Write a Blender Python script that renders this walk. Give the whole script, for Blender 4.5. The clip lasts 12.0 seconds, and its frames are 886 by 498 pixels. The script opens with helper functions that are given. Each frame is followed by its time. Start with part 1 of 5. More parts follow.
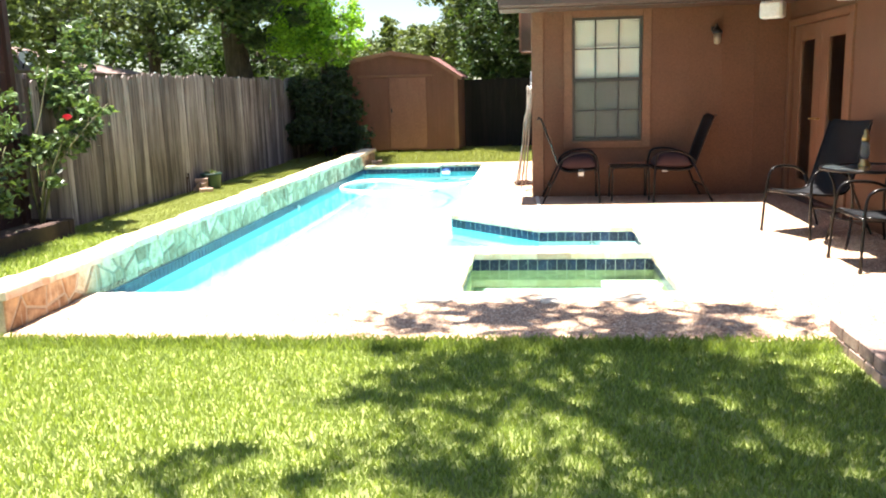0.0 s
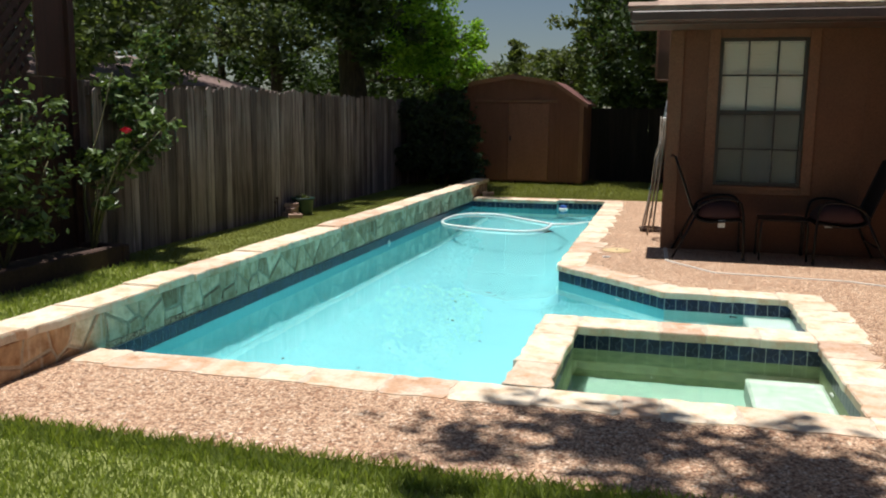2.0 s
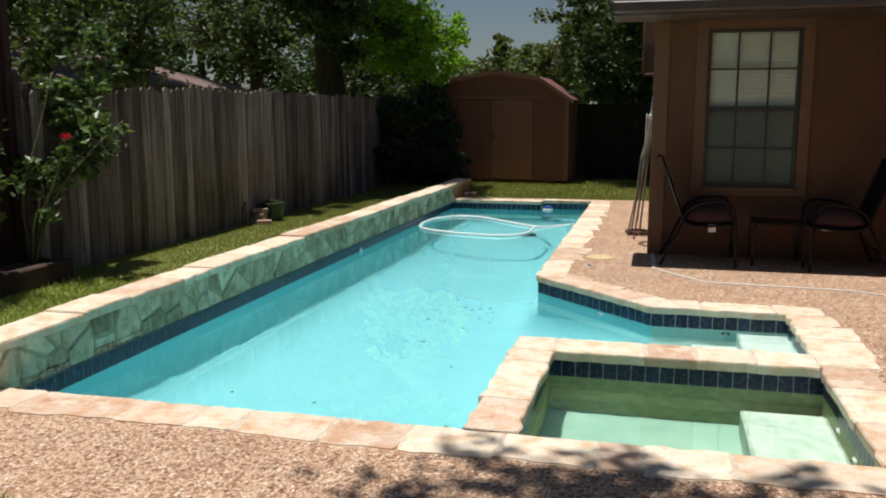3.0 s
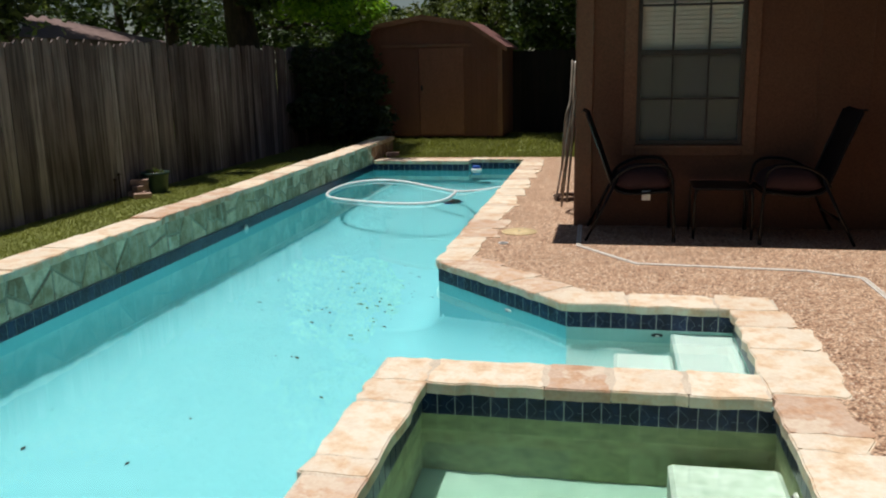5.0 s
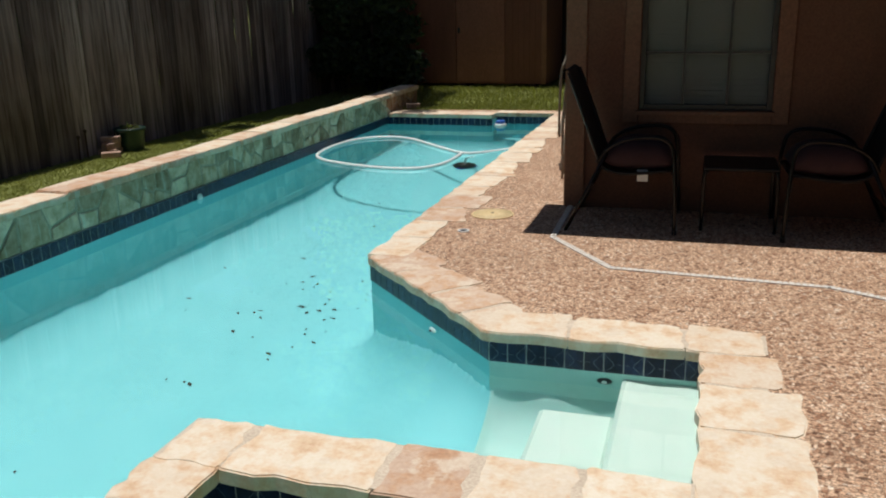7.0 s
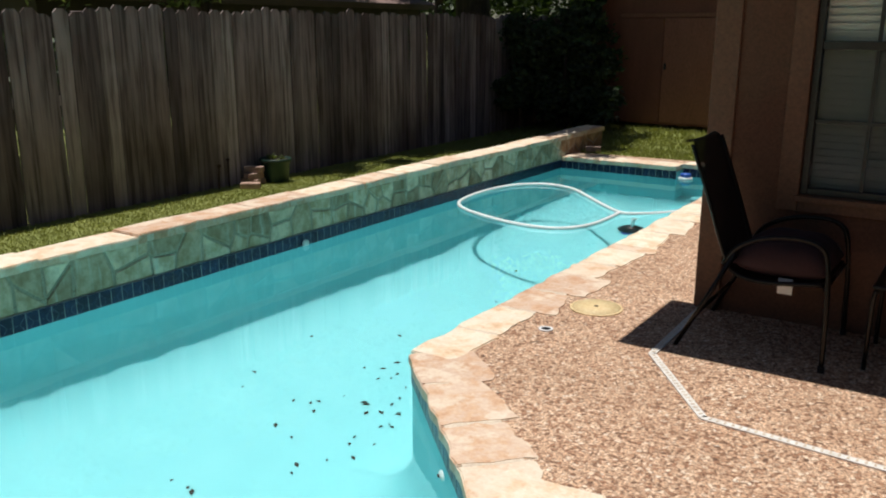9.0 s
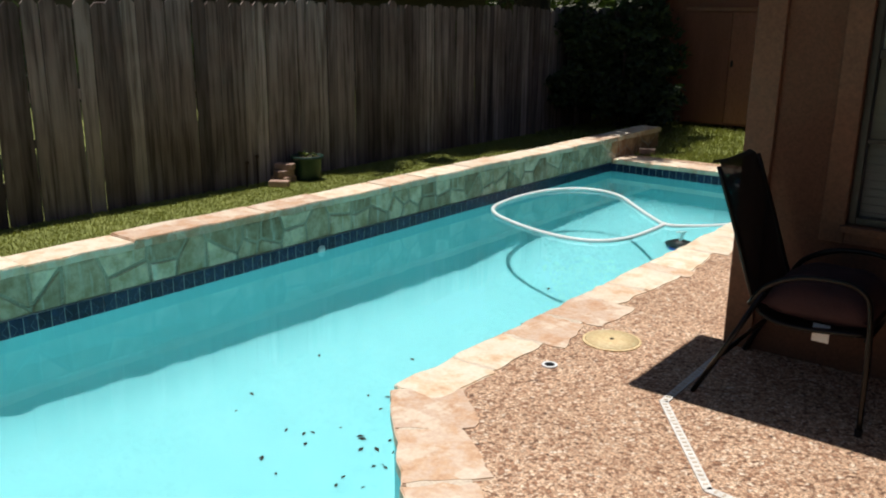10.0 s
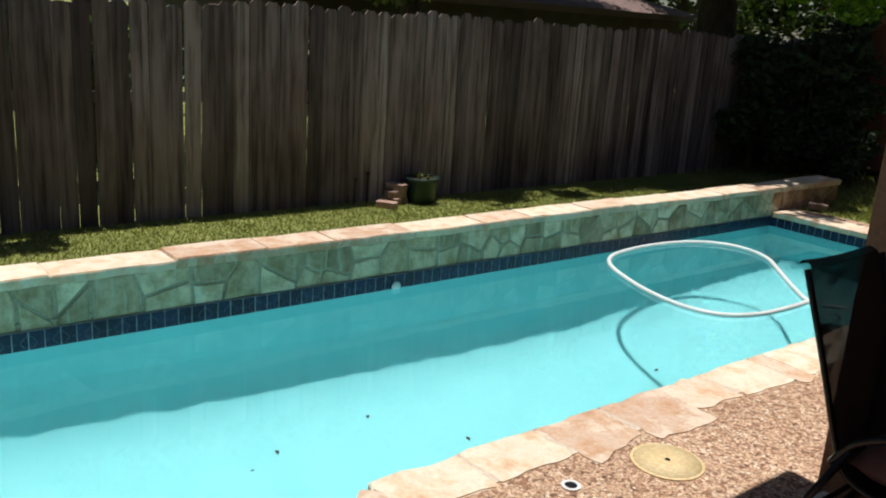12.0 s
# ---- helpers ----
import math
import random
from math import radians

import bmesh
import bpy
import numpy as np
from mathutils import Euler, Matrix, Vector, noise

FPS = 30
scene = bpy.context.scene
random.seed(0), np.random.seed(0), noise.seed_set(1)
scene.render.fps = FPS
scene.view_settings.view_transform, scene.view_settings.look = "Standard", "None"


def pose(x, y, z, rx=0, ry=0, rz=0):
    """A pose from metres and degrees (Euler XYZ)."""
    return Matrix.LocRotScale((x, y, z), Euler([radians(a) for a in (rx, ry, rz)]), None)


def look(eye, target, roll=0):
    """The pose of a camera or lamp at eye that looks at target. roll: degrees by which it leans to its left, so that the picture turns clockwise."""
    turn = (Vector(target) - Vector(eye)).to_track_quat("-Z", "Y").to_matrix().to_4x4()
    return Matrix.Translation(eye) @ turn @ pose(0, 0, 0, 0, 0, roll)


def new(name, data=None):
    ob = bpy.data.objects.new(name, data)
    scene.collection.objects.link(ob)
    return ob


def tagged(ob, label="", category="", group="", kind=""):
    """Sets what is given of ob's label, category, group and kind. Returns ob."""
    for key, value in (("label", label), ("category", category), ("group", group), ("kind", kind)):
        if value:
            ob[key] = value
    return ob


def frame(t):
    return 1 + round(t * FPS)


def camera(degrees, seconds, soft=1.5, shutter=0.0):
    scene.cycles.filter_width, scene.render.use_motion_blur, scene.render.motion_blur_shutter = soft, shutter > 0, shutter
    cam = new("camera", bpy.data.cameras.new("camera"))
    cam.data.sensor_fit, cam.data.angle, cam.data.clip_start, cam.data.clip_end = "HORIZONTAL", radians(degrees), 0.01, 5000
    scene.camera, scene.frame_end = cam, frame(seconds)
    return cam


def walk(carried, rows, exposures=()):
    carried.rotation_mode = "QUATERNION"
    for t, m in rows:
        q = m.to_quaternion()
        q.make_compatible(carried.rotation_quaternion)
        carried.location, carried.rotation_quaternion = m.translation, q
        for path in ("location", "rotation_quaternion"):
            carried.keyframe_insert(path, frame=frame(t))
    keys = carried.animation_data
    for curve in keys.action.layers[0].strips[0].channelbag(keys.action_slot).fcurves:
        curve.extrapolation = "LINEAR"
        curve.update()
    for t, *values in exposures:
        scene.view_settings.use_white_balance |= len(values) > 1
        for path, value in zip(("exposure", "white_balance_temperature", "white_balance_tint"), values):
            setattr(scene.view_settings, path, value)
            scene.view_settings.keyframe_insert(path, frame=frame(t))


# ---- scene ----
cam = camera(55.0, 12.0, soft=2.0)
# seconds, eye, target, lean
PATH = [
    (0, (0.758, -0.561, 1.437), (0.545, 1.393, 1.071), -1.6),
    (0.5, (0.785, -0.453, 1.493), (0.411, 1.483, 1.158), -0.8),
    (1, (0.784, 0.085, 1.419), (0.333, 2.009, 1.112), 0.7),
    (1.5, (0.774, 0.559, 1.443), (0.28, 2.472, 1.139), 0.8),
    (2, (0.764, 1.044, 1.42), (0.267, 2.957, 1.116), 0.7),
    (2.5, (0.771, 1.368, 1.45), (0.28, 3.282, 1.14), 0.4),
    (4.5, (0.967, 2.788, 1.478), (0.559, 4.712, 1.119), -0.8),
    (5, (1.05, 3.155, 1.463), (0.671, 5.072, 1.037), -1.1),
    (5.5, (1.26, 3.535, 1.468), (0.856, 5.432, 0.979), -2.3),
    (6, (1.472, 3.87, 1.496), (1.021, 5.742, 0.956), -2.5),
    (6.5, (1.604, 4.265, 1.487), (1.106, 6.12, 0.93), -1.9),
    (8.5, (2.095, 5.595, 1.605), (1.161, 7.286, 1.086), -0.3),
    (9, (2.159, 6.0, 1.607), (1.095, 7.617, 1.103), 0.1),
    (9.5, (2.2, 6.315, 1.621), (1.05, 7.871, 1.116), 0.7),
    (10, (2.205, 6.599, 1.666), (1.011, 8.114, 1.136), 0.7),
    (10.5, (2.227, 6.993, 1.658), (0.959, 8.442, 1.117), 0.3),
    (11, (2.232, 7.286, 1.671), (0.905, 8.682, 1.131), 0.1),
    (11.5, (2.187, 7.565, 1.669), (0.817, 8.931, 1.16), 1.5),
    (12, (2.188, 7.675, 1.74), (0.684, 8.887, 1.22), 3.9),
]
EXPOSURES = [(0.0, 2.38), (0.5, 1.78), (1.0, 1.05), (1.5, 0.52), (2.0, 0.2), (2.7, 0.05), (4.5, -0.14), (5.0, -0.2), (5.5, -0.25), (6.5, -0.38), (8.5, -0.15), (9.5, -0.03), (12.0, -0.03)]
walk(cam, [(t, look(eye, target, roll)) for t, eye, target, roll in PATH], EXPOSURES)

# ---- daylight ----
SUN_AWAY = Vector((0.62, 0.06, -5.6)).normalized()
world = bpy.data.worlds.new("sky")
scene.world = world
world.use_nodes = True
wn = world.node_tree.nodes
sky = wn.new("ShaderNodeTexSky")
sky.sky_type = "NISHITA"
sky.sun_disc = False
sky.dust_density = 0.6
sky.sun_elevation = radians(83.7)
sky.sun_rotation = math.atan2(-SUN_AWAY.x, -SUN_AWAY.y)
wn["Background"].inputs["Strength"].default_value = 0.045
world.node_tree.links.new(sky.outputs[0], wn["Background"].inputs["Color"])
sun = new("sun", bpy.data.lights.new("sun", "SUN"))
sun.data.energy, sun.data.angle, sun.data.color = 4.6, radians(0.53), (1.0, 0.965, 0.925)
sun.matrix_world = look((0, 8, 30), Vector((0, 8, 30)) + SUN_AWAY)


# ---- materials ----
def nodes_of(name):
    m = bpy.data.materials.new(name)
    m.use_nodes = True
    nt = m.node_tree
    return m, nt, nt.nodes["Principled BSDF"]


def ramp(nt, src, stops):
    r = nt.nodes.new("ShaderNodeValToRGB")
    el = r.color_ramp.elements
    while len(el) < len(stops):
        el.new(0.5)
    for e, (p, c) in zip(el, stops):
        e.position, e.color = p, (*c, 1)
    nt.links.new(src, r.inputs[0])
    return r.outputs[0]


def mixed(nt, kind, fac, a, b):
    n = nt.nodes.new("ShaderNodeMix")
    n.data_type, n.blend_type = "RGBA", kind
    for i, v in ((0, fac), (6, a), (7, b)):
        if isinstance(v, bpy.types.NodeSocket):
            nt.links.new(v, n.inputs[i])
        else:
            n.inputs[i].default_value = v if i == 0 else (*v, 1)
    return n.outputs[2]


def world_coords(nt, scale=(1, 1, 1)):
    g, mp = nt.nodes.new("ShaderNodeNewGeometry"), nt.nodes.new("ShaderNodeMapping")
    mp.inputs["Scale"].default_value = scale
    nt.links.new(g.outputs["Position"], mp.inputs[0])
    return mp.outputs[0]


def noise_tex(nt, vec, scale, detail=4.0, rough=0.6):
    n = nt.nodes.new("ShaderNodeTexNoise")
    n.inputs["Scale"].default_value, n.inputs["Detail"].default_value, n.inputs["Roughness"].default_value = scale, detail, rough
    nt.links.new(vec, n.inputs["Vector"])
    return n.outputs[0]


def cells(nt, vec, scale, feature="F1"):
    n = nt.nodes.new("ShaderNodeTexVoronoi")
    n.feature = feature
    n.inputs["Scale"].default_value = scale
    nt.links.new(vec, n.inputs["Vector"])
    return n


def bump(nt, bsdf, height, strength, distance):
    b = nt.nodes.new("ShaderNodeBump")
    b.inputs["Strength"].default_value, b.inputs["Distance"].default_value = strength, distance
    nt.links.new(height, b.inputs["Height"])
    nt.links.new(b.outputs[0], bsdf.inputs["Normal"])


def surface(name, dark, light, scale=6.0, fine=60.0, rough=0.8, stretch=(1, 1, 1), relief=0.3, depth=0.004, vary=0.0, metal=0.0, pick="object", spec=0.5, grain=0.55):
    """A mottled surface: broad stains, fine grain, relief, and a shade of its own for each piece."""
    m, nt, b = nodes_of(name)
    v = world_coords(nt, stretch)
    c = ramp(nt, noise_tex(nt, v, scale), [(0.3, dark), (0.7, light)])
    f = noise_tex(nt, v, fine, 3.0)
    c = mixed(nt, "OVERLAY", grain, c, ramp(nt, f, [(0.25, (0.25, 0.25, 0.25)), (0.75, (0.75, 0.75, 0.75))]))
    if vary:
        if pick == "object":
            r = nt.nodes.new("ShaderNodeObjectInfo").outputs["Random"]
        else:
            r = nt.nodes.new("ShaderNodeNewGeometry").outputs["Random Per Island"]
        c = mixed(nt, "MULTIPLY", 1.0, c, ramp(nt, r, [(0.0, (1 - vary, 1 - vary, 1 - vary * 0.9)), (1.0, (1, 1, 1))]))
    nt.links.new(c, b.inputs["Base Color"])
    b.inputs["Roughness"].default_value, b.inputs["Metallic"].default_value = rough, metal
    b.inputs["Specular IOR Level"].default_value = spec
    if relief:
        bump(nt, b, f, relief, depth)
    return m


def aggregate():
    """Exposed river-pebble aggregate set in tan cement."""
    m, nt, b = nodes_of("pebble_aggregate")
    v = world_coords(nt)
    warp = nt.nodes.new("ShaderNodeVectorMath")
    warp.operation = "ADD"
    nz = nt.nodes.new("ShaderNodeTexNoise")
    nz.inputs["Scale"].default_value = 40
    sc = nt.nodes.new("ShaderNodeVectorMath")
    sc.operation = "SCALE"
    sc.inputs["Scale"].default_value = 0.02
    nt.links.new(v, nz.inputs["Vector"])
    nt.links.new(nz.outputs["Color"], sc.inputs[0])
    nt.links.new(v, warp.inputs[0])
    nt.links.new(sc.outputs[0], warp.inputs[1])
    vo = cells(nt, warp.outputs[0], 61)
    edge = cells(nt, warp.outputs[0], 61, "DISTANCE_TO_EDGE")
    tone = ramp(nt, vo.outputs["Color"], [(0.0, (0.05, 0.024, 0.015)), (0.22, (0.38, 0.195, 0.11)), (0.4, (0.63, 0.405, 0.26)), (0.6, (0.71, 0.475, 0.31)), (0.8, (0.83, 0.61, 0.43)), (1.0, (0.93, 0.82, 0.67))])
    joint = ramp(nt, edge.outputs["Distance"], [(0.0, (0, 0, 0)), (0.09, (1, 1, 1))])
    grit = ramp(nt, noise_tex(nt, v, 68, 3.0, 0.7), [(0.36, (0.34, 0.27, 0.235)), (0.5, (1, 1, 1)), (0.70, (1.28, 1.22, 1.17))])
    c = mixed(nt, "MULTIPLY", 1.0, mixed(nt, "MIX", joint, (0.20, 0.12, 0.075), tone), grit)
    broad = ramp(nt, noise_tex(nt, v, 1.3), [(0.3, (0.82, 0.8, 0.78)), (0.7, (1, 1, 1))])
    c = mixed(nt, "MULTIPLY", 1.0, c, broad)
    nt.links.new(c, b.inputs["Base Color"])
    b.inputs["Roughness"].default_value = 0.75
    bump(nt, b, edge.outputs["Distance"], 0.7, 0.006)
    return m


def leaf_mat(name, dark, light, through_amount=0.35, rough=0.55):
    m, nt, b = nodes_of(name)
    r = nt.nodes.new("ShaderNodeNewGeometry").outputs["Random Per Island"]
    c = ramp(nt, r, [(0.0, dark), (0.7, light), (1.0, tuple(min(1, x * 1.35) for x in light))])
    nt.links.new(c, b.inputs["Base Color"])
    b.inputs["Roughness"].default_value = rough
    tr = nt.nodes.new("ShaderNodeBsdfTranslucent")
    nt.links.new(mixed(nt, "MULTIPLY", 1.0, c, (1.3, 1.35, 0.5)), tr.inputs[0])
    mx = nt.nodes.new("ShaderNodeMixShader")
    mx.inputs[0].default_value = through_amount
    nt.links.new(b.outputs[0], mx.inputs[1])
    nt.links.new(tr.outputs[0], mx.inputs[2])
    nt.links.new(mx.outputs[0], nt.nodes["Material Output"].inputs["Surface"])
    return m


def water_mat(name, tint, ripple):
    m, nt, b = nodes_of(name)
    b.inputs["Base Color"].default_value = (*tint, 1)
    b.inputs["Roughness"].default_value = 0.0
    b.inputs["IOR"].default_value = 1.33
    b.inputs["Transmission Weight"].default_value = 1.0
    v = world_coords(nt, (1, 0.7, 1))
    bump(nt, b, noise_tex(nt, v, 1.4, 2.0, 0.4), ripple, 0.02)
    return m


def plain(name, colour, rough=0.5, metal=0.0):
    return surface(name, tuple(c * 0.88 for c in colour), colour, 5.0, 90.0, rough, relief=0.08, depth=0.001, metal=metal)


M_AGG = aggregate()


def coping_mat():
    """Cream limestone with rusty-pink blotches, no two stones alike."""
    m, nt, b = nodes_of("limestone_coping")
    v = world_coords(nt)
    r = nt.nodes.new("ShaderNodeObjectInfo").outputs["Random"]
    base = ramp(nt, r, [(0.0, (0.57, 0.40, 0.29)), (0.25, (0.67, 0.51, 0.38)), (0.5, (0.76, 0.64, 0.49)), (1.0, (0.83, 0.74, 0.59))])
    blot = ramp(nt, noise_tex(nt, v, 8.0, 5.0, 0.65), [(0.44, (1, 1, 1)), (0.58, (0.93, 0.79, 0.67)), (0.72, (0.76, 0.57, 0.44))])
    c = mixed(nt, "MULTIPLY", 1.0, base, blot)
    patch = ramp(nt, noise_tex(nt, v, 4.2, 6.0, 0.65), [(0.52, (0, 0, 0)), (0.58, (0.7, 0.7, 0.7))])
    c = mixed(nt, "MIX", patch, c, (0.74, 0.63, 0.49))
    f = noise_tex(nt, v, 55.0, 4.0)
    c = mixed(nt, "OVERLAY", 0.4, c, ramp(nt, f, [(0.25, (0.3, 0.3, 0.3)), (0.75, (0.7, 0.7, 0.7))]))
    nt.links.new(c, b.inputs["Base Color"])
    b.inputs["Roughness"].default_value = 0.85
    bump(nt, b, noise_tex(nt, v, 22.0, 5.0), 0.6, 0.012)
    return m


M_COPING = coping_mat()
M_MORTAR = surface("mortar", (0.56, 0.46, 0.35), (0.70, 0.59, 0.46), 9, 90, 0.95)


def veneer_mat(name, tones, blot):
    """Irregular rubble stones, stained, each with a tone of its own."""
    m, nt, b = nodes_of(name)
    v = world_coords(nt)
    r = nt.nodes.new("ShaderNodeObjectInfo").outputs["Random"]
    c = ramp(nt, r, [(k / (len(tones) - 1), t) for k, t in enumerate(tones)])
    st = noise_tex(nt, v, 9.0, 5.0, 0.65)
    c = mixed(nt, "MULTIPLY", 1.0, c, ramp(nt, st, [(0.38, blot), (0.58, (1, 1, 1)), (0.75, (1.2, 1.18, 1.1))]))
    runs = ramp(nt, noise_tex(nt, world_coords(nt, (1, 9, 0.9)), 2.2, 4.0, 0.6), [(0.56, (0, 0, 0)), (0.68, (0.55, 0.55, 0.55))])
    c = mixed(nt, "MIX", runs, c, (0.66, 0.66, 0.55))
    nt.links.new(c, b.inputs["Base Color"])
    b.inputs["Roughness"].default_value = 0.82
    bump(nt, b, noise_tex(nt, v, 30.0, 5.0), 0.6, 0.01)
    return m


M_VENEER = veneer_mat("stained_stone_veneer", [(0.31, 0.245, 0.155), (0.49, 0.40, 0.275), (0.62, 0.50, 0.345), (0.73, 0.615, 0.45), (0.82, 0.72, 0.56)], (0.62, 0.57, 0.45))
M_VENEER_TAN = veneer_mat("tan_stone_veneer", [(0.40, 0.24, 0.13), (0.52, 0.34, 0.19), (0.60, 0.43, 0.27)], (0.6, 0.5, 0.42))
M_VENEER_JOINT = surface("veneer_mortar", (0.29, 0.26, 0.185), (0.45, 0.41, 0.30), 5, 90, 0.9)
M_TILE = surface("navy_glazed_tile", (0.006, 0.010, 0.035), (0.015, 0.035, 0.10), 16, 60, 0.32, vary=0.5, relief=0.05, spec=0.25)
M_GROUT = surface("pale_grout", (0.30, 0.32, 0.33), (0.42, 0.44, 0.45), 20, 90, 0.9)
M_TILE_LINE = plain("pale_glaze_line", (0.15, 0.19, 0.26), 0.2)
# Light lost in the water is put into these plaster colours, less where shallow.
M_PLASTER = surface("aqua_pool_plaster", (0.19, 0.60, 0.64), (0.215, 0.63, 0.67), 0.35, 3, 0.8, relief=0.0, grain=0.12)
M_STEP = surface("pale_pool_plaster", (0.52, 0.70, 0.63), (0.57, 0.74, 0.68), 1.0, 10, 0.8, relief=0.0, grain=0.15)
M_SHALLOW = surface("shallow_plaster", (0.36, 0.63, 0.60), (0.42, 0.68, 0.64), 0.8, 6, 0.8, relief=0.0, grain=0.2)
M_MORTAR_TAN = surface("grey_tan_mortar", (0.36, 0.30, 0.22), (0.52, 0.45, 0.35), 5, 60, 0.9)
M_SPA = surface("olive_green_plaster", (0.23, 0.27, 0.135), (0.33, 0.37, 0.21), 1.4, 12, 0.8, relief=0.05)
M_SPA_FLOOR = surface("aqua_green_plaster", (0.22, 0.40, 0.32), (0.29, 0.47, 0.39), 1.4, 8, 0.8, relief=0.0, grain=0.2)
M_SPA_BENCH = surface("pale_green_plaster", (0.42, 0.54, 0.47), (0.48, 0.60, 0.53), 1.4, 12, 0.8, relief=0.05)
M_WATER = water_mat("pool_water", (0.66, 0.635, 0.62), 0.02)
M_SPA_WATER = water_mat("spa_water", (0.88, 0.96, 0.84), 0.02)
M_SOIL = surface("lawn_ground", (0.17, 0.20, 0.05), (0.28, 0.30, 0.09), 2.5, 40, 0.95, relief=0.5, depth=0.02)
M_EARTH = surface("dark_earth", (0.03, 0.022, 0.015), (0.07, 0.05, 0.035), 6, 50, 0.95, relief=0.6, depth=0.02)
M_WALL = surface("terracotta_painted_siding", (0.124, 0.052, 0.027), (0.152, 0.066, 0.034), 1.6, 70, 0.75, relief=0.25, depth=0.002)
M_TRIM = surface("terracotta_trim_paint", (0.165, 0.074, 0.038), (0.195, 0.090, 0.047), 2.0, 60, 0.6, relief=0.1)
M_FASCIA = surface("dark_brown_fascia", (0.055, 0.032, 0.028), (0.08, 0.048, 0.04), 3, 60, 0.45, relief=0.1)
M_SOFFIT = surface("brown_soffit", (0.075, 0.036, 0.022), (0.10, 0.05, 0.03), 3, 60, 0.7, relief=0.1)
M_SHINGLE = surface("tan_asphalt_shingle", (0.36, 0.25, 0.19), (0.52, 0.39, 0.30), 6, 160, 0.95, vary=0.3, relief=0.6, depth=0.004, pick="island")


def fence_mat():
    """Weathered cedar: long grey and brown streaks, each board bleached to its own degree."""
    m, nt, b = nodes_of("weathered_cedar")
    r = nt.nodes.new("ShaderNodeObjectInfo").outputs["Random"]
    base = ramp(nt, r, [(0.0, (0.10, 0.076, 0.074)), (0.35, (0.195, 0.151, 0.144)), (0.7, (0.28, 0.222, 0.212)), (1.0, (0.41, 0.34, 0.325))])
    v = world_coords(nt, (7, 7, 0.35))
    streak = noise_tex(nt, v, 3.0, 5.0, 0.65)
    c = mixed(nt, "MULTIPLY", 1.0, base, ramp(nt, streak, [(0.36, (0.42, 0.39, 0.36)), (0.52, (1, 1, 1)), (0.68, (1.35, 1.33, 1.3))]))
    stain = noise_tex(nt, world_coords(nt, (1, 1, 0.6)), 1.6, 3.0)
    c = mixed(nt, "MULTIPLY", 1.0, c, ramp(nt, stain, [(0.35, (0.62, 0.56, 0.52)), (0.6, (1, 1, 1))]))
    nt.links.new(c, b.inputs["Base Color"])
    b.inputs["Roughness"].default_value = 0.92
    bump(nt, b, streak, 0.6, 0.008)
    return m


M_FENCE = fence_mat()
# Back fence boards: the shade of the trees is put into this near-black colour.
M_FENCE_SHADED = surface("tree_shaded_fence", (0.012, 0.009, 0.008), (0.03, 0.021, 0.018), 3.0, 30, 0.9, stretch=(6, 6, 0.5), vary=0.4, relief=0.4)
M_LATTICE = surface("dark_red_stained_timber", (0.034, 0.011, 0.008), (0.060, 0.019, 0.013), 3.0, 40, 0.7, stretch=(5, 5, 0.6), vary=0.3, relief=0.3)
M_SHED = surface("brown_shed_siding", (0.155, 0.055, 0.035), (0.195, 0.071, 0.046), 2.0, 50, 0.75, stretch=(3, 3, 0.5), relief=0.2)
M_SHED_TRIM = surface("shed_trim_paint", (0.20, 0.082, 0.050), (0.25, 0.108, 0.066), 2.0, 50, 0.7, relief=0.1)
# Lighter copy of the shed brown: painted-in light for the right door.
M_SHED_DOOR_LIT = surface("lit_shed_door_paint", (0.225, 0.085, 0.056), (0.27, 0.106, 0.071), 2.0, 40, 0.7, stretch=(2, 2, 0.5), relief=0.1)
M_SHINGLE_DARK = surface("pinkish_brown_shingle", (0.15, 0.095, 0.082), (0.24, 0.165, 0.145), 6, 120, 0.95, relief=0.5)
M_SHED_ROOF = surface("reddish_brown_shingle", (0.15, 0.06, 0.05), (0.26, 0.11, 0.09), 6, 120, 0.95, vary=0.3, relief=0.5, pick="island")
M_BARK = surface("dark_bark", (0.035, 0.026, 0.02), (0.10, 0.075, 0.055), 5, 30, 0.95, stretch=(3, 3, 0.6), relief=0.9, depth=0.03)
M_STEM = surface("green_brown_cane", (0.07, 0.08, 0.03), (0.15, 0.13, 0.06), 6, 40, 0.8)
M_METAL = surface("dark_bronze_tube", (0.010, 0.008, 0.007), (0.018, 0.015, 0.013), 6, 60, 0.28, relief=0.03, metal=0.6)
M_SLING = surface("black_sling_mesh", (0.008, 0.008, 0.010), (0.016, 0.016, 0.019), 4, 220, 0.75, relief=0.4, depth=0.001)
nt = M_SLING.node_tree
weave, see = nt.nodes.new("ShaderNodeMixShader"), nt.nodes.new("ShaderNodeBsdfTransparent")
weave.inputs[0].default_value = 0.035
nt.links.new(nt.nodes["Principled BSDF"].outputs[0], weave.inputs[1])
nt.links.new(see.outputs[0], weave.inputs[2])
nt.links.new(weave.outputs[0], nt.nodes["Material Output"].inputs["Surface"])
M_CUSHION = surface("dark_plum_cushion", (0.030, 0.012, 0.014), (0.05, 0.02, 0.022), 5, 120, 0.9, relief=0.3)
M_WHITE = surface("white_plastic", (0.72, 0.72, 0.70), (0.82, 0.82, 0.80), 5, 60, 0.4, relief=0.03)
M_DRAIN = surface("chalky_white_plastic", (0.62, 0.58, 0.52), (0.80, 0.77, 0.72), 14, 90, 0.6, relief=0.1)
M_LID = surface("yellowed_plastic_lid", (0.66, 0.50, 0.25), (0.76, 0.59, 0.33), 9, 60, 0.6, relief=0.1)
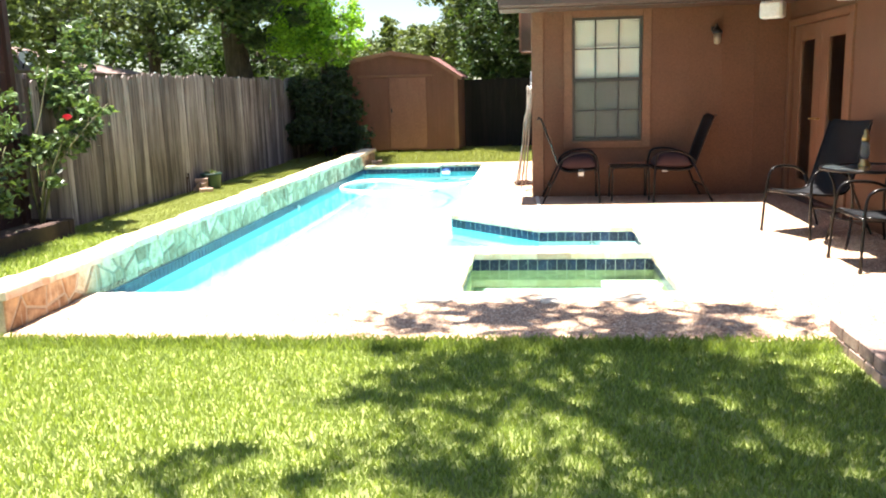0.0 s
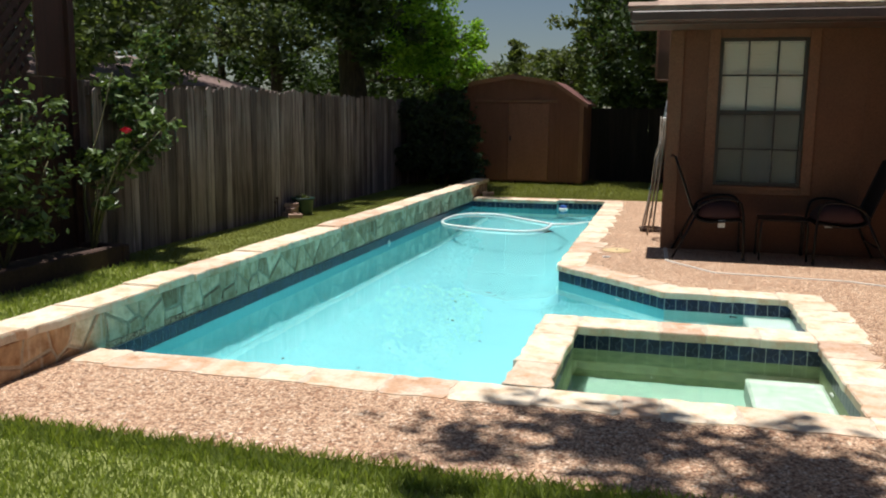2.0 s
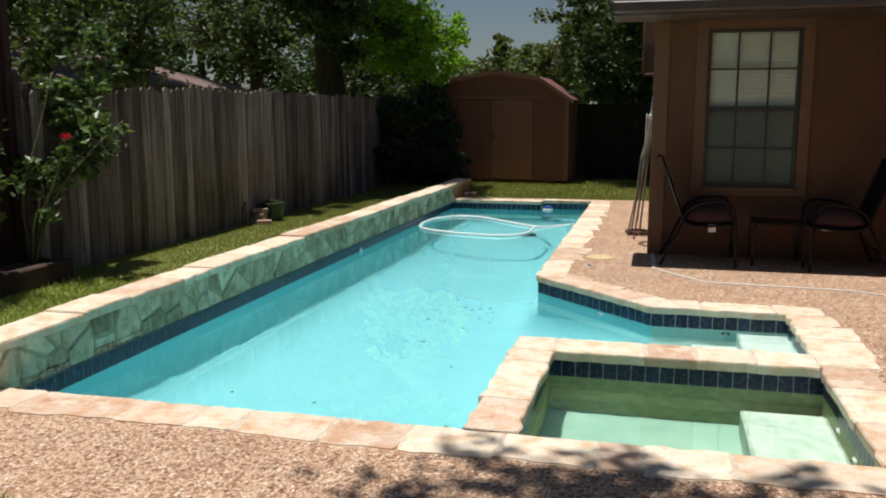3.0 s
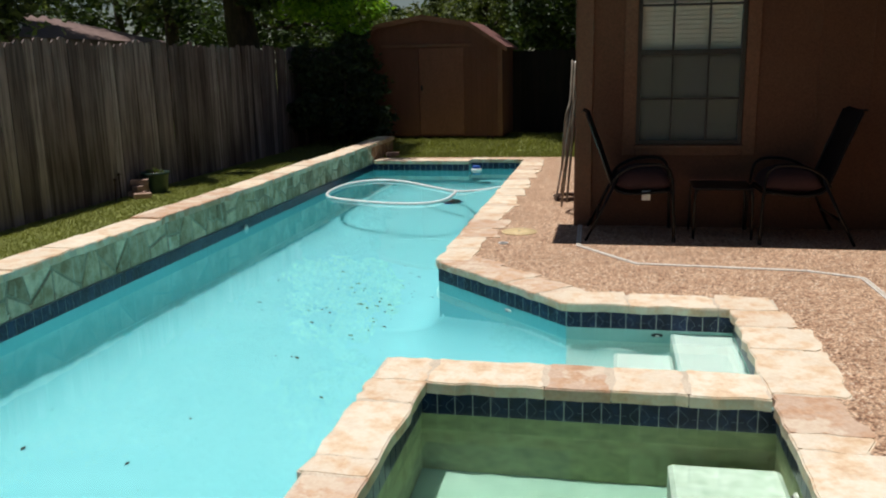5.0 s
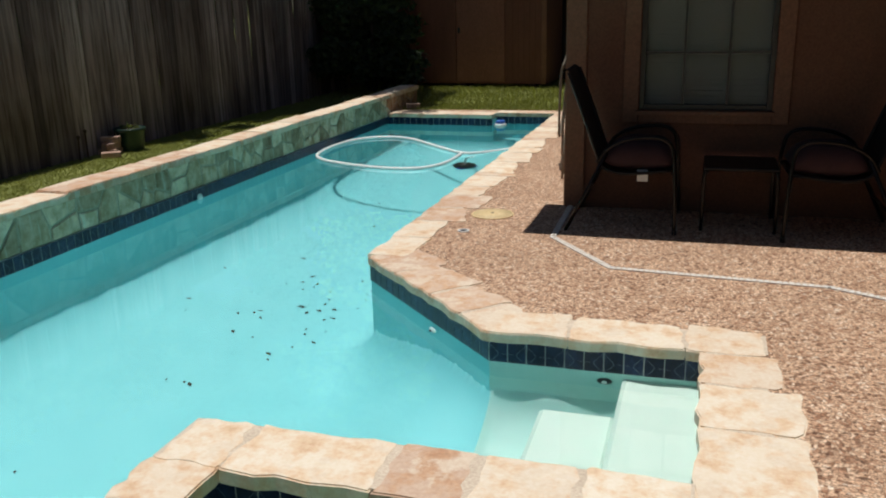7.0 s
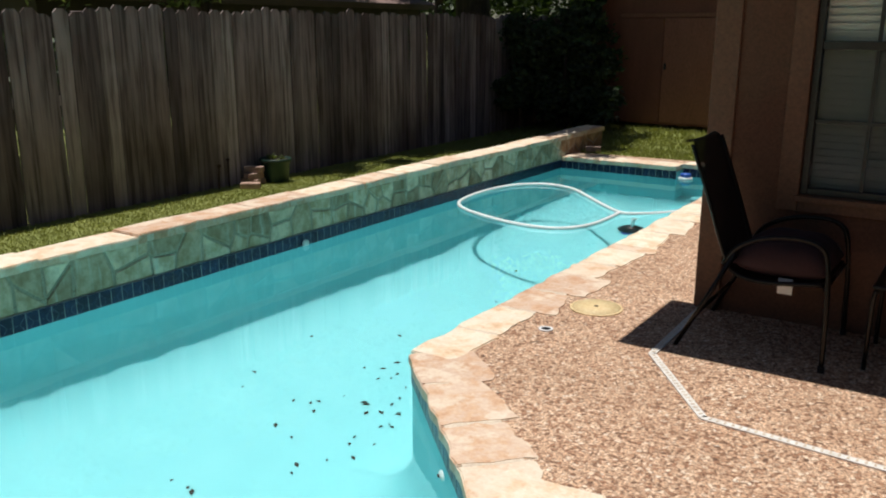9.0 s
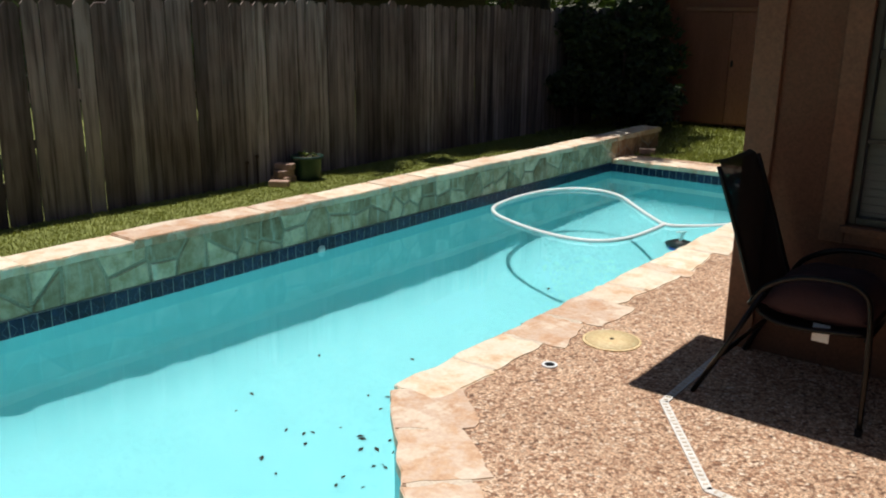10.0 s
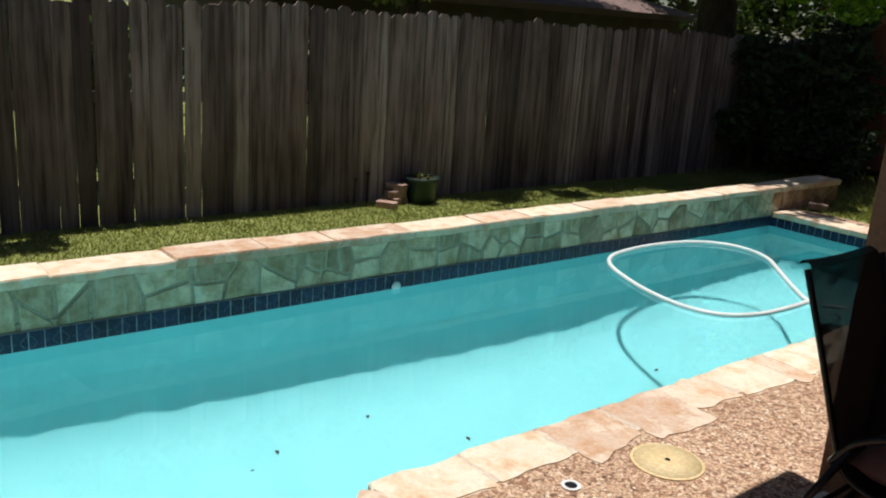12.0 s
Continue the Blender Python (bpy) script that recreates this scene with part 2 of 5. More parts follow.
M_POT = surface("dark_green_pot", (0.006, 0.022, 0.016), (0.012, 0.040, 0.028), 6, 60, 0.4, relief=0.05)
M_BRICK = surface("worn_red_brick", (0.36, 0.21, 0.15), (0.56, 0.39, 0.30), 12, 80, 0.9, vary=0.4, relief=0.5, depth=0.004)
M_BEDWALL = surface("dark_bed_timber", (0.035, 0.018, 0.013), (0.075, 0.04, 0.028), 4, 40, 0.9, relief=0.4)
M_BLACK = plain("black_plastic", (0.012, 0.012, 0.013), 0.4)
M_BLUE = plain("blue_plastic", (0.03, 0.10, 0.42), 0.35)
M_BRASS = surface("aged_brass", (0.45, 0.28, 0.09), (0.62, 0.42, 0.16), 8, 60, 0.3, metal=0.9, relief=0.05)
M_BLIND = surface("cream_blind", (0.76, 0.72, 0.62), (0.84, 0.80, 0.70), 3, 60, 0.6, relief=0.05)
# One dark brown for ceiling, floor and partition; the room's dimness is painted in.
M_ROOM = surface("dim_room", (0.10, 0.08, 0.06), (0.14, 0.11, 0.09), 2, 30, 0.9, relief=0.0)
M_BARS = surface("bronze_window_bar", (0.03, 0.027, 0.024), (0.05, 0.045, 0.04), 5, 60, 0.4, relief=0.03)
# Neighbour's wall colour, darkened to stand for the shade under eave and trees.
M_NEIGHBOUR = surface("shade_darkened_render", (0.035, 0.029, 0.025), (0.055, 0.046, 0.038), 2, 40, 0.9)
M_LEAF_OAK = leaf_mat("oak_leaf", (0.012, 0.026, 0.008), (0.056, 0.092, 0.026))
M_LEAF_BRIGHT = leaf_mat("bright_leaf", (0.09, 0.20, 0.015), (0.28, 0.47, 0.055), 0.5)
M_LEAF_GREY = leaf_mat("grey_green_leaf", (0.022, 0.038, 0.018), (0.145, 0.185, 0.085))
M_LEAF_OLIVE = leaf_mat("olive_leaf", (0.04, 0.06, 0.022), (0.14, 0.17, 0.058))
# Corner shrub's leaf: green taken darker to hold the shade of the overhanging trees.
M_LEAF_SHADED = leaf_mat("shaded_shrub_leaf", (0.010, 0.019, 0.007), (0.034, 0.056, 0.018), 0.15, 0.75)
M_LEAF_ROSE = leaf_mat("rose_leaf", (0.010, 0.022, 0.006), (0.14, 0.205, 0.07), 0.25, 0.38)
M_PETAL = plain("crimson_petal", (0.62, 0.02, 0.06), 0.5)
M_GRASS = leaf_mat("grass_blade", (0.165, 0.225, 0.05), (0.32, 0.37, 0.11), 0.45)
M_GRASS_DRY = leaf_mat("dry_grass_blade", (0.175, 0.19, 0.052), (0.25, 0.26, 0.085), 0.4)
M_DEBRIS = plain("wet_leaf_litter", (0.018, 0.022, 0.012), 0.7)


def glass_mat():
    m, nt, b = nodes_of("window_glass")
    b.inputs["Base Color"].default_value = (0.92, 0.95, 0.94, 1)
    b.inputs["Roughness"].default_value = 0.02
    b.inputs["IOR"].default_value = 1.05
    b.inputs["Transmission Weight"].default_value = 1.0
    b.inputs["Coat Weight"].default_value = 0.12
    return m


M_GLASS = glass_mat()


# ---- building helpers ----
def mesh_object(name, bm, material, parent=None, label="", smooth=False):
    me = bpy.data.meshes.new(name)
    bm.normal_update()
    bm.to_mesh(me)
    bm.free()
    me.materials.append(material)
    if smooth:
        for p in me.polygons:
            p.use_smooth = True
    ob = new(name, me)
    ob.parent = parent
    return tagged(ob, label) if label else ob


def part(name, bm, material, parent, label="", smooth=False):
    return mesh_object(name, bm, material, parent, label, smooth)


def thing(name, label, category, at=(0, 0, 0), turn=0.0, group="", kind=""):
    ob = new(name)
    ob.matrix_basis = pose(*at, 0, 0, turn)
    return tagged(ob, label, category, group, kind)


def structure(name, bm, material, label, category, smooth=False):
    return tagged(mesh_object(name, bm, material, None, "", smooth), label, category, kind="structure")


def add_box(bm, x0, x1, y0, y1, z0, z1, bevel=0.0, m=None):
    made = bmesh.ops.create_cube(bm, size=1.0)["verts"]
    bmesh.ops.transform(bm, matrix=Matrix.Translation(((x0 + x1) / 2, (y0 + y1) / 2, (z0 + z1) / 2)) @ Matrix.Diagonal((x1 - x0, y1 - y0, z1 - z0, 1)), verts=made)
    if m is not None:
        bmesh.ops.transform(bm, matrix=m, verts=made)
    if bevel:
        edges = list({e for v in made for e in v.link_edges})
        bmesh.ops.bevel(bm, geom=edges, offset=bevel, segments=1, affect="EDGES")
    return bm


def box(x0, x1, y0, y1, z0, z1, bevel=0.0, m=None):
    return add_box(bmesh.new(), x0, x1, y0, y1, z0, z1, bevel, m)


def add_tube(bm, points, radius, sides=8, closed=False, taper=None):
    """A round bar along points."""
    pts = [Vector(p) for p in points]
    n, rings, prev = len(pts), [], None
    for i, p in enumerate(pts):
        a = pts[(i - 1) % n] if closed or i else p
        b = pts[(i + 1) % n] if closed or i < n - 1 else p
        d = (b - a).normalized()
        if prev is None:
            u = d.cross(Vector((0, 0, 1)) if abs(d.z) < 0.9 else Vector((1, 0, 0))).normalized()
        else:
            u = (prev - d * prev.dot(d)).normalized()
        prev, w = u, d.cross(u)
        r = radius if taper is None else taper[i]
        rings.append([bm.verts.new(p + (u * math.cos(2 * math.pi * k / sides) + w * math.sin(2 * math.pi * k / sides)) * r) for k in range(sides)])
    for i in range(n if closed else n - 1):
        p, q = rings[i], rings[(i + 1) % n]
        for k in range(sides):
            bm.faces.new((p[k], p[(k + 1) % sides], q[(k + 1) % sides], q[k]))
    if not closed:
        bm.faces.new(rings[0][::-1])
        bm.faces.new(rings[-1])
    return bm


def tube(points, radius, sides=8, closed=False, taper=None):
    return add_tube(bmesh.new(), points, radius, sides, closed, taper)


def smooth_line(points, steps=6):
    """A Catmull-Rom line through points."""
    pts = [Vector(p) for p in points]
    pts = [pts[0] * 2 - pts[1], *pts, pts[-1] * 2 - pts[-2]]
    out = []
    for i in range(1, len(pts) - 2):
        a, b, c, d = pts[i - 1:i + 3]
        for k in range(steps):
            t = k / steps
            out.append(0.5 * (2 * b + (c - a) * t + (2 * a - 5 * b + 4 * c - d) * t * t + (3 * b - a - 3 * c + d) * t ** 3))
    return out + [pts[-2]]


def lathe(profile, sides=20, at=(0, 0)):
    bm = bmesh.new()
    rings = [[bm.verts.new((at[0] + r * math.cos(2 * math.pi * k / sides), at[1] + r * math.sin(2 * math.pi * k / sides), z)) for k in range(sides)] for r, z in profile]
    for p, q in zip(rings, rings[1:]):
        for k in range(sides):
            bm.faces.new((p[k], p[(k + 1) % sides], q[(k + 1) % sides], q[k]))
    if profile[0][0] > 1e-4:
        bm.faces.new(rings[0][::-1])
    if profile[-1][0] > 1e-4:
        bm.faces.new(rings[-1])
    bmesh.ops.remove_doubles(bm, verts=bm.verts, dist=1e-5)
    return bm


def slab(outline, z0, z1, bevel=0.0, holes=()):
    """A plate with the outline, and holes through it."""
    bm = bmesh.new()
    edges = []
    for loop in (outline, *holes):
        vs = [bm.verts.new((x, y, z1)) for x, y in loop]
        edges += [bm.edges.new((vs[i], vs[(i + 1) % len(vs)])) for i in range(len(vs))]
    if holes:
        bmesh.ops.triangle_fill(bm, edges=edges, use_beauty=True, use_dissolve=False)
    else:
        bm.faces.new(bm.verts[:])
    for f in bm.faces:
        f.normal_update()
        if f.normal.z < 0:
            f.normal_flip()
    top = bm.faces[:]
    low = bmesh.ops.extrude_face_region(bm, geom=top)["geom"]
    bmesh.ops.translate(bm, vec=(0, 0, z0 - z1), verts=[g for g in low if isinstance(g, bmesh.types.BMVert)])
    bmesh.ops.recalc_face_normals(bm, faces=bm.faces)
    if bevel:
        edge = [e for e in bm.edges if all(abs(v.co.z - z1) < 1e-6 for v in e.verts) and len(e.link_faces) == 2 and any(abs(f.normal.z) < 0.5 for f in e.link_faces)]
        bmesh.ops.bevel(bm, geom=edge, offset=bevel, segments=2, affect="EDGES")
    return bm


def grown(loop, d):
    """A counter-clockwise outline moved outwards by d."""
    out = []
    for i, b in enumerate(loop):
        a, c = Vector(loop[i - 1]), Vector(loop[(i + 1) % len(loop)])
        b = Vector(b)
        u, v = (b - a).normalized(), (c - b).normalized()
        n, m = Vector((u.y, -u.x)), Vector((v.y, -v.x))
        k = (n + m) / (1 + n.dot(m))
        out.append((b + k * d)[:])
    return out


rng = random.Random(11)

# ---- plan ----
WATER = -0.14
POOL_L, POOL_R, POOL_NEAR, POOL_FAR = -2.57, -0.20, 5.38, 15.95
SPA_L, SPA_R, SPA_FAR = 0.195, 1.805, 6.85
SPA_OUT_L, SPA_OUT_FAR = -0.005, 7.11
STEP_FAR = 8.28
OUTLINE = [(POOL_L, POOL_NEAR), (SPA_R, POOL_NEAR), (SPA_R, STEP_FAR), (0.81, STEP_FAR), (POOL_R, 9.30), (POOL_R, 16.2), (-1.05, 16.2), (-1.05, POOL_FAR), (POOL_L, POOL_FAR)]
HOUSE_Y, HOUSE_X, WING_X = 10.88, 0.765, 3.985
FENCE_X, SCREEN_X, LAWN = -4.62, -4.83, -0.022

# ---- ground and deck ----
deck_outer = [(POOL_L, 4.22), (2.50, 4.20), (2.44, 1.0), (WING_X, 1.0), (WING_X, HOUSE_Y), (HOUSE_X, HOUSE_Y), (HOUSE_X, 16.6), (-2.62, 16.42)]
FAR = 400
ground_hole = [(POOL_L - 0.02, 4.25), (2.46, 4.23), (2.46, 1.05), (WING_X + 0.1, 1.05), (WING_X + 0.1, HOUSE_Y + 0.1), (HOUSE_X + 0.05, HOUSE_Y + 0.1), (HOUSE_X - 0.05, 16.55), (POOL_L - 0.02, 16.35)]
ground = structure("ground", slab([(-FAR, -FAR), (FAR, -FAR), (FAR, FAR), (-FAR, FAR)], LAWN - 0.1, LAWN, holes=[ground_hole]), M_SOIL, "mown green lawn ground reaching past the fences", "ground")
deck = structure("pavement", slab(deck_outer, -0.16, 0.0, holes=[grown(OUTLINE, 0.02)]), M_AGG, "tan exposed-pebble aggregate pool deck", "pool deck")

# ---- pool basin ----


def floor_height(x, y):
    main = -0.96 - 0.86 * min(1.0, max(0.0, (y - 5.4) / 7.2))
    t = min(1.0, max(0.0, (x + 0.35) / 1.0))
    t = t * t * (3 - 2 * t)
    z = main * (1 - t) - 0.84 * t
    near = [(x - POOL_L, 0.68), (y - POOL_NEAR + 0.05, 0.4), (POOL_FAR - y, 0.5)]
    if y > 9.3:
        near.append((POOL_R - x, 0.32))
    elif y > 7.1:
        if x < 0.84:
            near.append(((9.30 - y) * 0.71 + (POOL_R - x) * 0.70, 0.4))
        else:
            near.append((STEP_FAR - y, 0.4))
    lift = 0.0
    for d, r in near:
        if d < r:
            k = max(0.0, d) / r
            lift = max(lift, r * (1 - math.sqrt(max(0.0, 1 - (1 - k) ** 2))))
    return min(z + lift, -0.2)


def basin_floor(shallow):
    """The floor; the shallow end by the steps is a piece of its own."""
    bm = bmesh.new()
    nx, ny = 150, 270
    grid = [[bm.verts.new((x, y, floor_height(x, y))) for x in np.linspace(POOL_L, SPA_R + 0.05, nx)] for y in np.linspace(POOL_NEAR - 0.05, 16.25, ny)]
    for j in range(ny - 1):
        for i in range(nx - 1):
            a = grid[j][i].co
            if (a.x > 0.80 and 6.9 < a.y < 8.5) == shallow:
                bm.faces.new((grid[j][i], grid[j][i + 1], grid[j + 1][i + 1], grid[j + 1][i]))
    bmesh.ops.delete(bm, geom=[v for v in bm.verts if not v.link_faces], context="VERTS")
    return bm


def wall_band(loop, z0, z1, closed=True):
    bm = bmesh.new()
    n = len(loop)
    for i in range(n if closed else n - 1):
        (xa, ya), (xb, yb) = loop[i], loop[(i + 1) % n]
        bm.faces.new([bm.verts.new(p) for p in ((xa, ya, z0), (xa, ya, z1), (xb, yb, z1), (xb, yb, z0))])
    return bm


pool_shell = thing("pool_shell", "aqua plastered swimming pool basin sunk in the deck", "pool", kind="structure")
part("basin_floor", basin_floor(False), M_PLASTER, pool_shell, smooth=True)
# Same plaster, coloured paler because shallow water tints the light less.
part("shallow_floor", basin_floor(True), M_SHALLOW, pool_shell, "plaster by the steps, tinted less for shallow water", smooth=True)
part("shallow_wall", wall_band([(SPA_R - 0.003, SPA_OUT_FAR), (SPA_R - 0.003, STEP_FAR - 0.003), (0.812, STEP_FAR - 0.003)], -1.6, -0.06, False), M_SHALLOW, pool_shell)
part("basin_wall", wall_band(OUTLINE, -2.0, -0.06), M_PLASTER, pool_shell)
steps = thing("pool_steps", "pale plastered underwater steps and bench", "pool steps", kind="structure")
part("bench", box(1.44, SPA_R + 0.02, SPA_OUT_FAR - 0.02, STEP_FAR + 0.02, -0.9, -0.235, 0.02), M_STEP, steps)
part("tread", box(1.10, 1.435, SPA_OUT_FAR - 0.02, 8.06, -0.95, -0.40, 0.02), M_STEP, steps)
part("tread", box(0.80, 1.095, SPA_OUT_FAR - 0.02, 7.72, -1.0, -0.56, 0.02), M_STEP, steps)
spa = thing("spa", "square green-tinged plastered spa beside the pool", "spa", kind="structure")
spa_walls = bmesh.new()
add_box(spa_walls, SPA_OUT_L, SPA_L, POOL_NEAR - 0.02, SPA_OUT_FAR, -2.0, -0.045)
add_box(spa_walls, SPA_L + 0.001, SPA_R + 0.02, SPA_FAR, SPA_OUT_FAR - 0.001, -2.0, -0.045)
part("spa_wall", spa_walls, M_PLASTER, spa)
liner = wall_band([(SPA_L + 0.004, POOL_NEAR + 0.004), (SPA_R - 0.004, POOL_NEAR + 0.004), (SPA_R - 0.004, SPA_FAR - 0.004), (SPA_L + 0.004, SPA_FAR - 0.004)], -1.0, -0.045)
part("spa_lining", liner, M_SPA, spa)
part("spa_floor", box(SPA_L, SPA_R, POOL_NEAR, SPA_FAR, -1.0, -0.80), M_SPA_FLOOR, spa)
part("spa_bench", box(1.33, SPA_R - 0.006, POOL_NEAR + 0.45, 6.72, -0.82, -0.42, 0.02), M_SPA_BENCH, spa)
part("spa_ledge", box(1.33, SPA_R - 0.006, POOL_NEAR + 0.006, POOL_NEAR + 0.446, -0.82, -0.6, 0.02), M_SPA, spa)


def water_sheet(name, outline, mat, label):
    bm = bmesh.new()
    f = bm.faces.new([bm.verts.new((x, y, WATER)) for x, y in outline])
    bmesh.ops.triangulate(bm, faces=[f])
    ob = structure(name, bm, mat, label, "water")
    ob.visible_shadow = False
    return ob


water_sheet("water", [(POOL_L, POOL_NEAR), (SPA_OUT_L, POOL_NEAR), (SPA_OUT_L, SPA_OUT_FAR), (SPA_R, SPA_OUT_FAR), *OUTLINE[2:]], M_WATER, "still clear turquoise swimming pool water")
water_sheet("water", [(SPA_L, POOL_NEAR), (SPA_R, POOL_NEAR), (SPA_R, SPA_FAR), (SPA_L, SPA_FAR)], M_SPA_WATER, "still greenish spa water")

# ---- house ----
EAVE_Z0, EAVE_Z1 = 2.375, 2.52
WIN = (1.27, 2.165, 0.73, 2.31)


def wall_with_hole(x0, x1, z0, z1, hole, thick):
    """A wall along x, its face at y 0, with one opening."""
    a, b, c, d = hole
    bm = bmesh.new()
    add_box(bm, x0, a, 0, thick, z0, z1)
    add_box(bm, b, x1, 0, thick, z0, z1)
    add_box(bm, a, b, 0, thick, z0, c)
    add_box(bm, a, b, 0, thick, d, z1)
    return bm


wb = wall_with_hole(HOUSE_X, WING_X + 0.3, -0.1, 2.72, WIN, 0.18)
bmesh.ops.translate(wb, vec=(0, HOUSE_Y, 0), verts=wb.verts)
wall_south = structure("wall_south", wb, M_WALL, "terracotta painted siding wall of the house", "house wall")
structure("wall_west", box(HOUSE_X, HOUSE_X + 0.18, HOUSE_Y + 0.185, 20.0, -0.1, 2.72), M_WALL, "terracotta painted side wall of the house", "house wall")
structure("wall_back", box(HOUSE_X, 14.0, 20.0, 20.18, -0.1, 2.72), M_WALL, "terracotta painted rear wall of the house", "house wall")
DOOR = (8.74, 10.74, 0.06, 2.10)
wing = wall_with_hole(0.48, HOUSE_Y - 0.002, -0.1, 2.72, (DOOR[0], DOOR[1], -0.1, DOOR[3]), 0.18)
bmesh.ops.transform(wing, matrix=Matrix.Translation((WING_X, 0.48, 0)) @ Matrix(((0, 1, 0, 0), (1, 0, 0, 0), (0, 0, 1, 0), (0, 0, 0, 1))) @ Matrix.Translation((-0.48, 0, 0)), verts=wing.verts)
bmesh.ops.recalc_face_normals(wing, faces=wing.faces)
structure("wall_east", wing, M_WALL, "terracotta painted siding wall beside the patio doors", "house wall")
structure("wall_front", box(WING_X, 14.0, 0.3, 0.475, -0.1, 2.72), M_WALL, "terracotta painted end wall of the house wing", "house wall")
structure("wall_far_side", box(14.0, 14.18, 0.3, 20.18, -0.1, 2.72), M_WALL, "terracotta painted outer wall of the house", "house wall")
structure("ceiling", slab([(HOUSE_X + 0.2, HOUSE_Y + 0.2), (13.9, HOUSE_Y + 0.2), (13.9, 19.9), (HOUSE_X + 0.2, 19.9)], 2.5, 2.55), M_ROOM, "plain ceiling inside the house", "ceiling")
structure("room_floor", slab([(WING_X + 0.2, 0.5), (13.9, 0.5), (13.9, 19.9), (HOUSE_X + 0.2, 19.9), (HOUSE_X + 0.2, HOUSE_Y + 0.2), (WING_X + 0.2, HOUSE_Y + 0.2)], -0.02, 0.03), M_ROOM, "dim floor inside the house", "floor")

trim = thing("trim", "terracotta trim boards round corner, window and doors", "trim", kind="structure")
for a, b, c, d in ((HOUSE_X - 0.012, HOUSE_X + 0.13, -0.04, 2.39), (WIN[0] - 0.11, WIN[0], 0.64, 2.40), (WIN[1], WIN[1] + 0.11, 0.64, 2.40), (WIN[0] + 0.002, WIN[1] - 0.002, 0.64, WIN[2]), (WIN[0] + 0.002, WIN[1] - 0.002, WIN[3], 2.40)):
    part("trim_board", box(a, b, HOUSE_Y - 0.022, HOUSE_Y + 0.01, c, d, 0.004), M_TRIM, trim)
part("trim_board", box(HOUSE_X - 0.024, HOUSE_X - 0.002, HOUSE_Y + 0.012, HOUSE_Y + 0.13, -0.02, 2.40, 0.004), M_TRIM, trim)
for a, b, c, d in ((DOOR[0] - 0.12, DOOR[0], 0.0, 2.18), (DOOR[1], DOOR[1] + 0.11, 0.0, 2.18), (DOOR[0] + 0.002, DOOR[1] - 0.002, DOOR[3], 2.18)):
    part("trim_board", box(WING_X - 0.025, WING_X + 0.01, a, b, c, d, 0.004), M_TRIM, trim)
for x in np.arange(2.75, 4.0, 0.41):
    part("batten", box(x, x + 0.022, HOUSE_Y - 0.006, HOUSE_Y + 0.005, -0.02, 2.39), M_WALL, trim)

# roof: two slopes over the south eave and the patio wing, with fascia, gutter lip and soffit
EAVE_Y, EAVE_X, WEST_X, WING_EAVE = 10.13, 0.345, 0.45, 3.34
roof = thing("roof", "tan asphalt shingle house roof with brown fascia", "roof", kind="structure")
part("fascia", box(EAVE_X, WING_EAVE + 0.03, EAVE_Y - 0.03, EAVE_Y, EAVE_Z0, EAVE_Z1, 0.004), M_FASCIA, roof)
part("gutter", box(EAVE_X, WING_EAVE - 0.03, EAVE_Y - 0.12, EAVE_Y - 0.032, EAVE_Z0 + 0.02, EAVE_Z1 - 0.01, 0.02), M_FASCIA, roof, "dark brown metal gutter")
part("fascia", box(WING_EAVE, WING_EAVE + 0.03, 0.0, EAVE_Y - 0.032, EAVE_Z0, EAVE_Z1, 0.004), M_FASCIA, roof)
part("fascia", box(EAVE_X, EAVE_X + 0.028, EAVE_Y + 0.002, HOUSE_Y, EAVE_Z0 + 0.02, EAVE_Z1, 0.004), M_FASCIA, roof)
bay = thing("upper_bay", "dark brown upper bay with pale corner trim at the rear of the house", "bay", kind="structure")
part("bay_wall", box(0.50, HOUSE_X - 0.002, 18.25, 19.9, 2.21, 3.6), M_SOFFIT, bay)
part("corner_trim", box(0.475, 0.52, 18.225, 18.248, 2.20, 3.6, 0.004), M_TRIM, bay, "pale corner trim")
part("corner_trim", box(0.523, HOUSE_X - 0.002, 18.225, 18.248, 2.17, 2.209, 0.004), M_TRIM, bay, "pale bottom trim")
part("soffit", box(EAVE_X + 0.03, WING_X - 0.002, EAVE_Y, HOUSE_Y - 0.001, EAVE_Z0 + 0.02, EAVE_Z0 + 0.035), M_SOFFIT, roof)
part("soffit", box(WING_EAVE + 0.03, WING_X - 0.001, 0.2, EAVE_Y - 0.002, EAVE_Z0 + 0.02, EAVE_Z0 + 0.035), M_SOFFIT, roof)


def quad_plate(corners, thick):
    bm = bmesh.new()
    vs = [bm.verts.new(c) for c in corners]
    f = bm.faces.new(vs)
    f.normal_update()
    if f.normal.z < 0:
        f.normal_flip()
    ex = bmesh.ops.extrude_face_region(bm, geom=[f])["geom"]
    bmesh.ops.translate(bm, vec=(0, 0, -thick), verts=[g for g in ex if isinstance(g, bmesh.types.BMVert)])
    bmesh.ops.recalc_face_normals(bm, faces=bm.faces)
    return bm


PITCH = 0.36
ze = EAVE_Z1 + 0.015
rise = 4.6
part("roof_slope", quad_plate([(EAVE_X - 0.02, EAVE_Y - 0.1, ze), (WING_EAVE, EAVE_Y - 0.1, ze), (WING_EAVE + rise, EAVE_Y - 0.1 + rise, ze + rise * PITCH), (EAVE_X - 0.02 + rise, EAVE_Y - 0.1 + rise, ze + rise * PITCH)], 0.03), M_SHINGLE, roof)
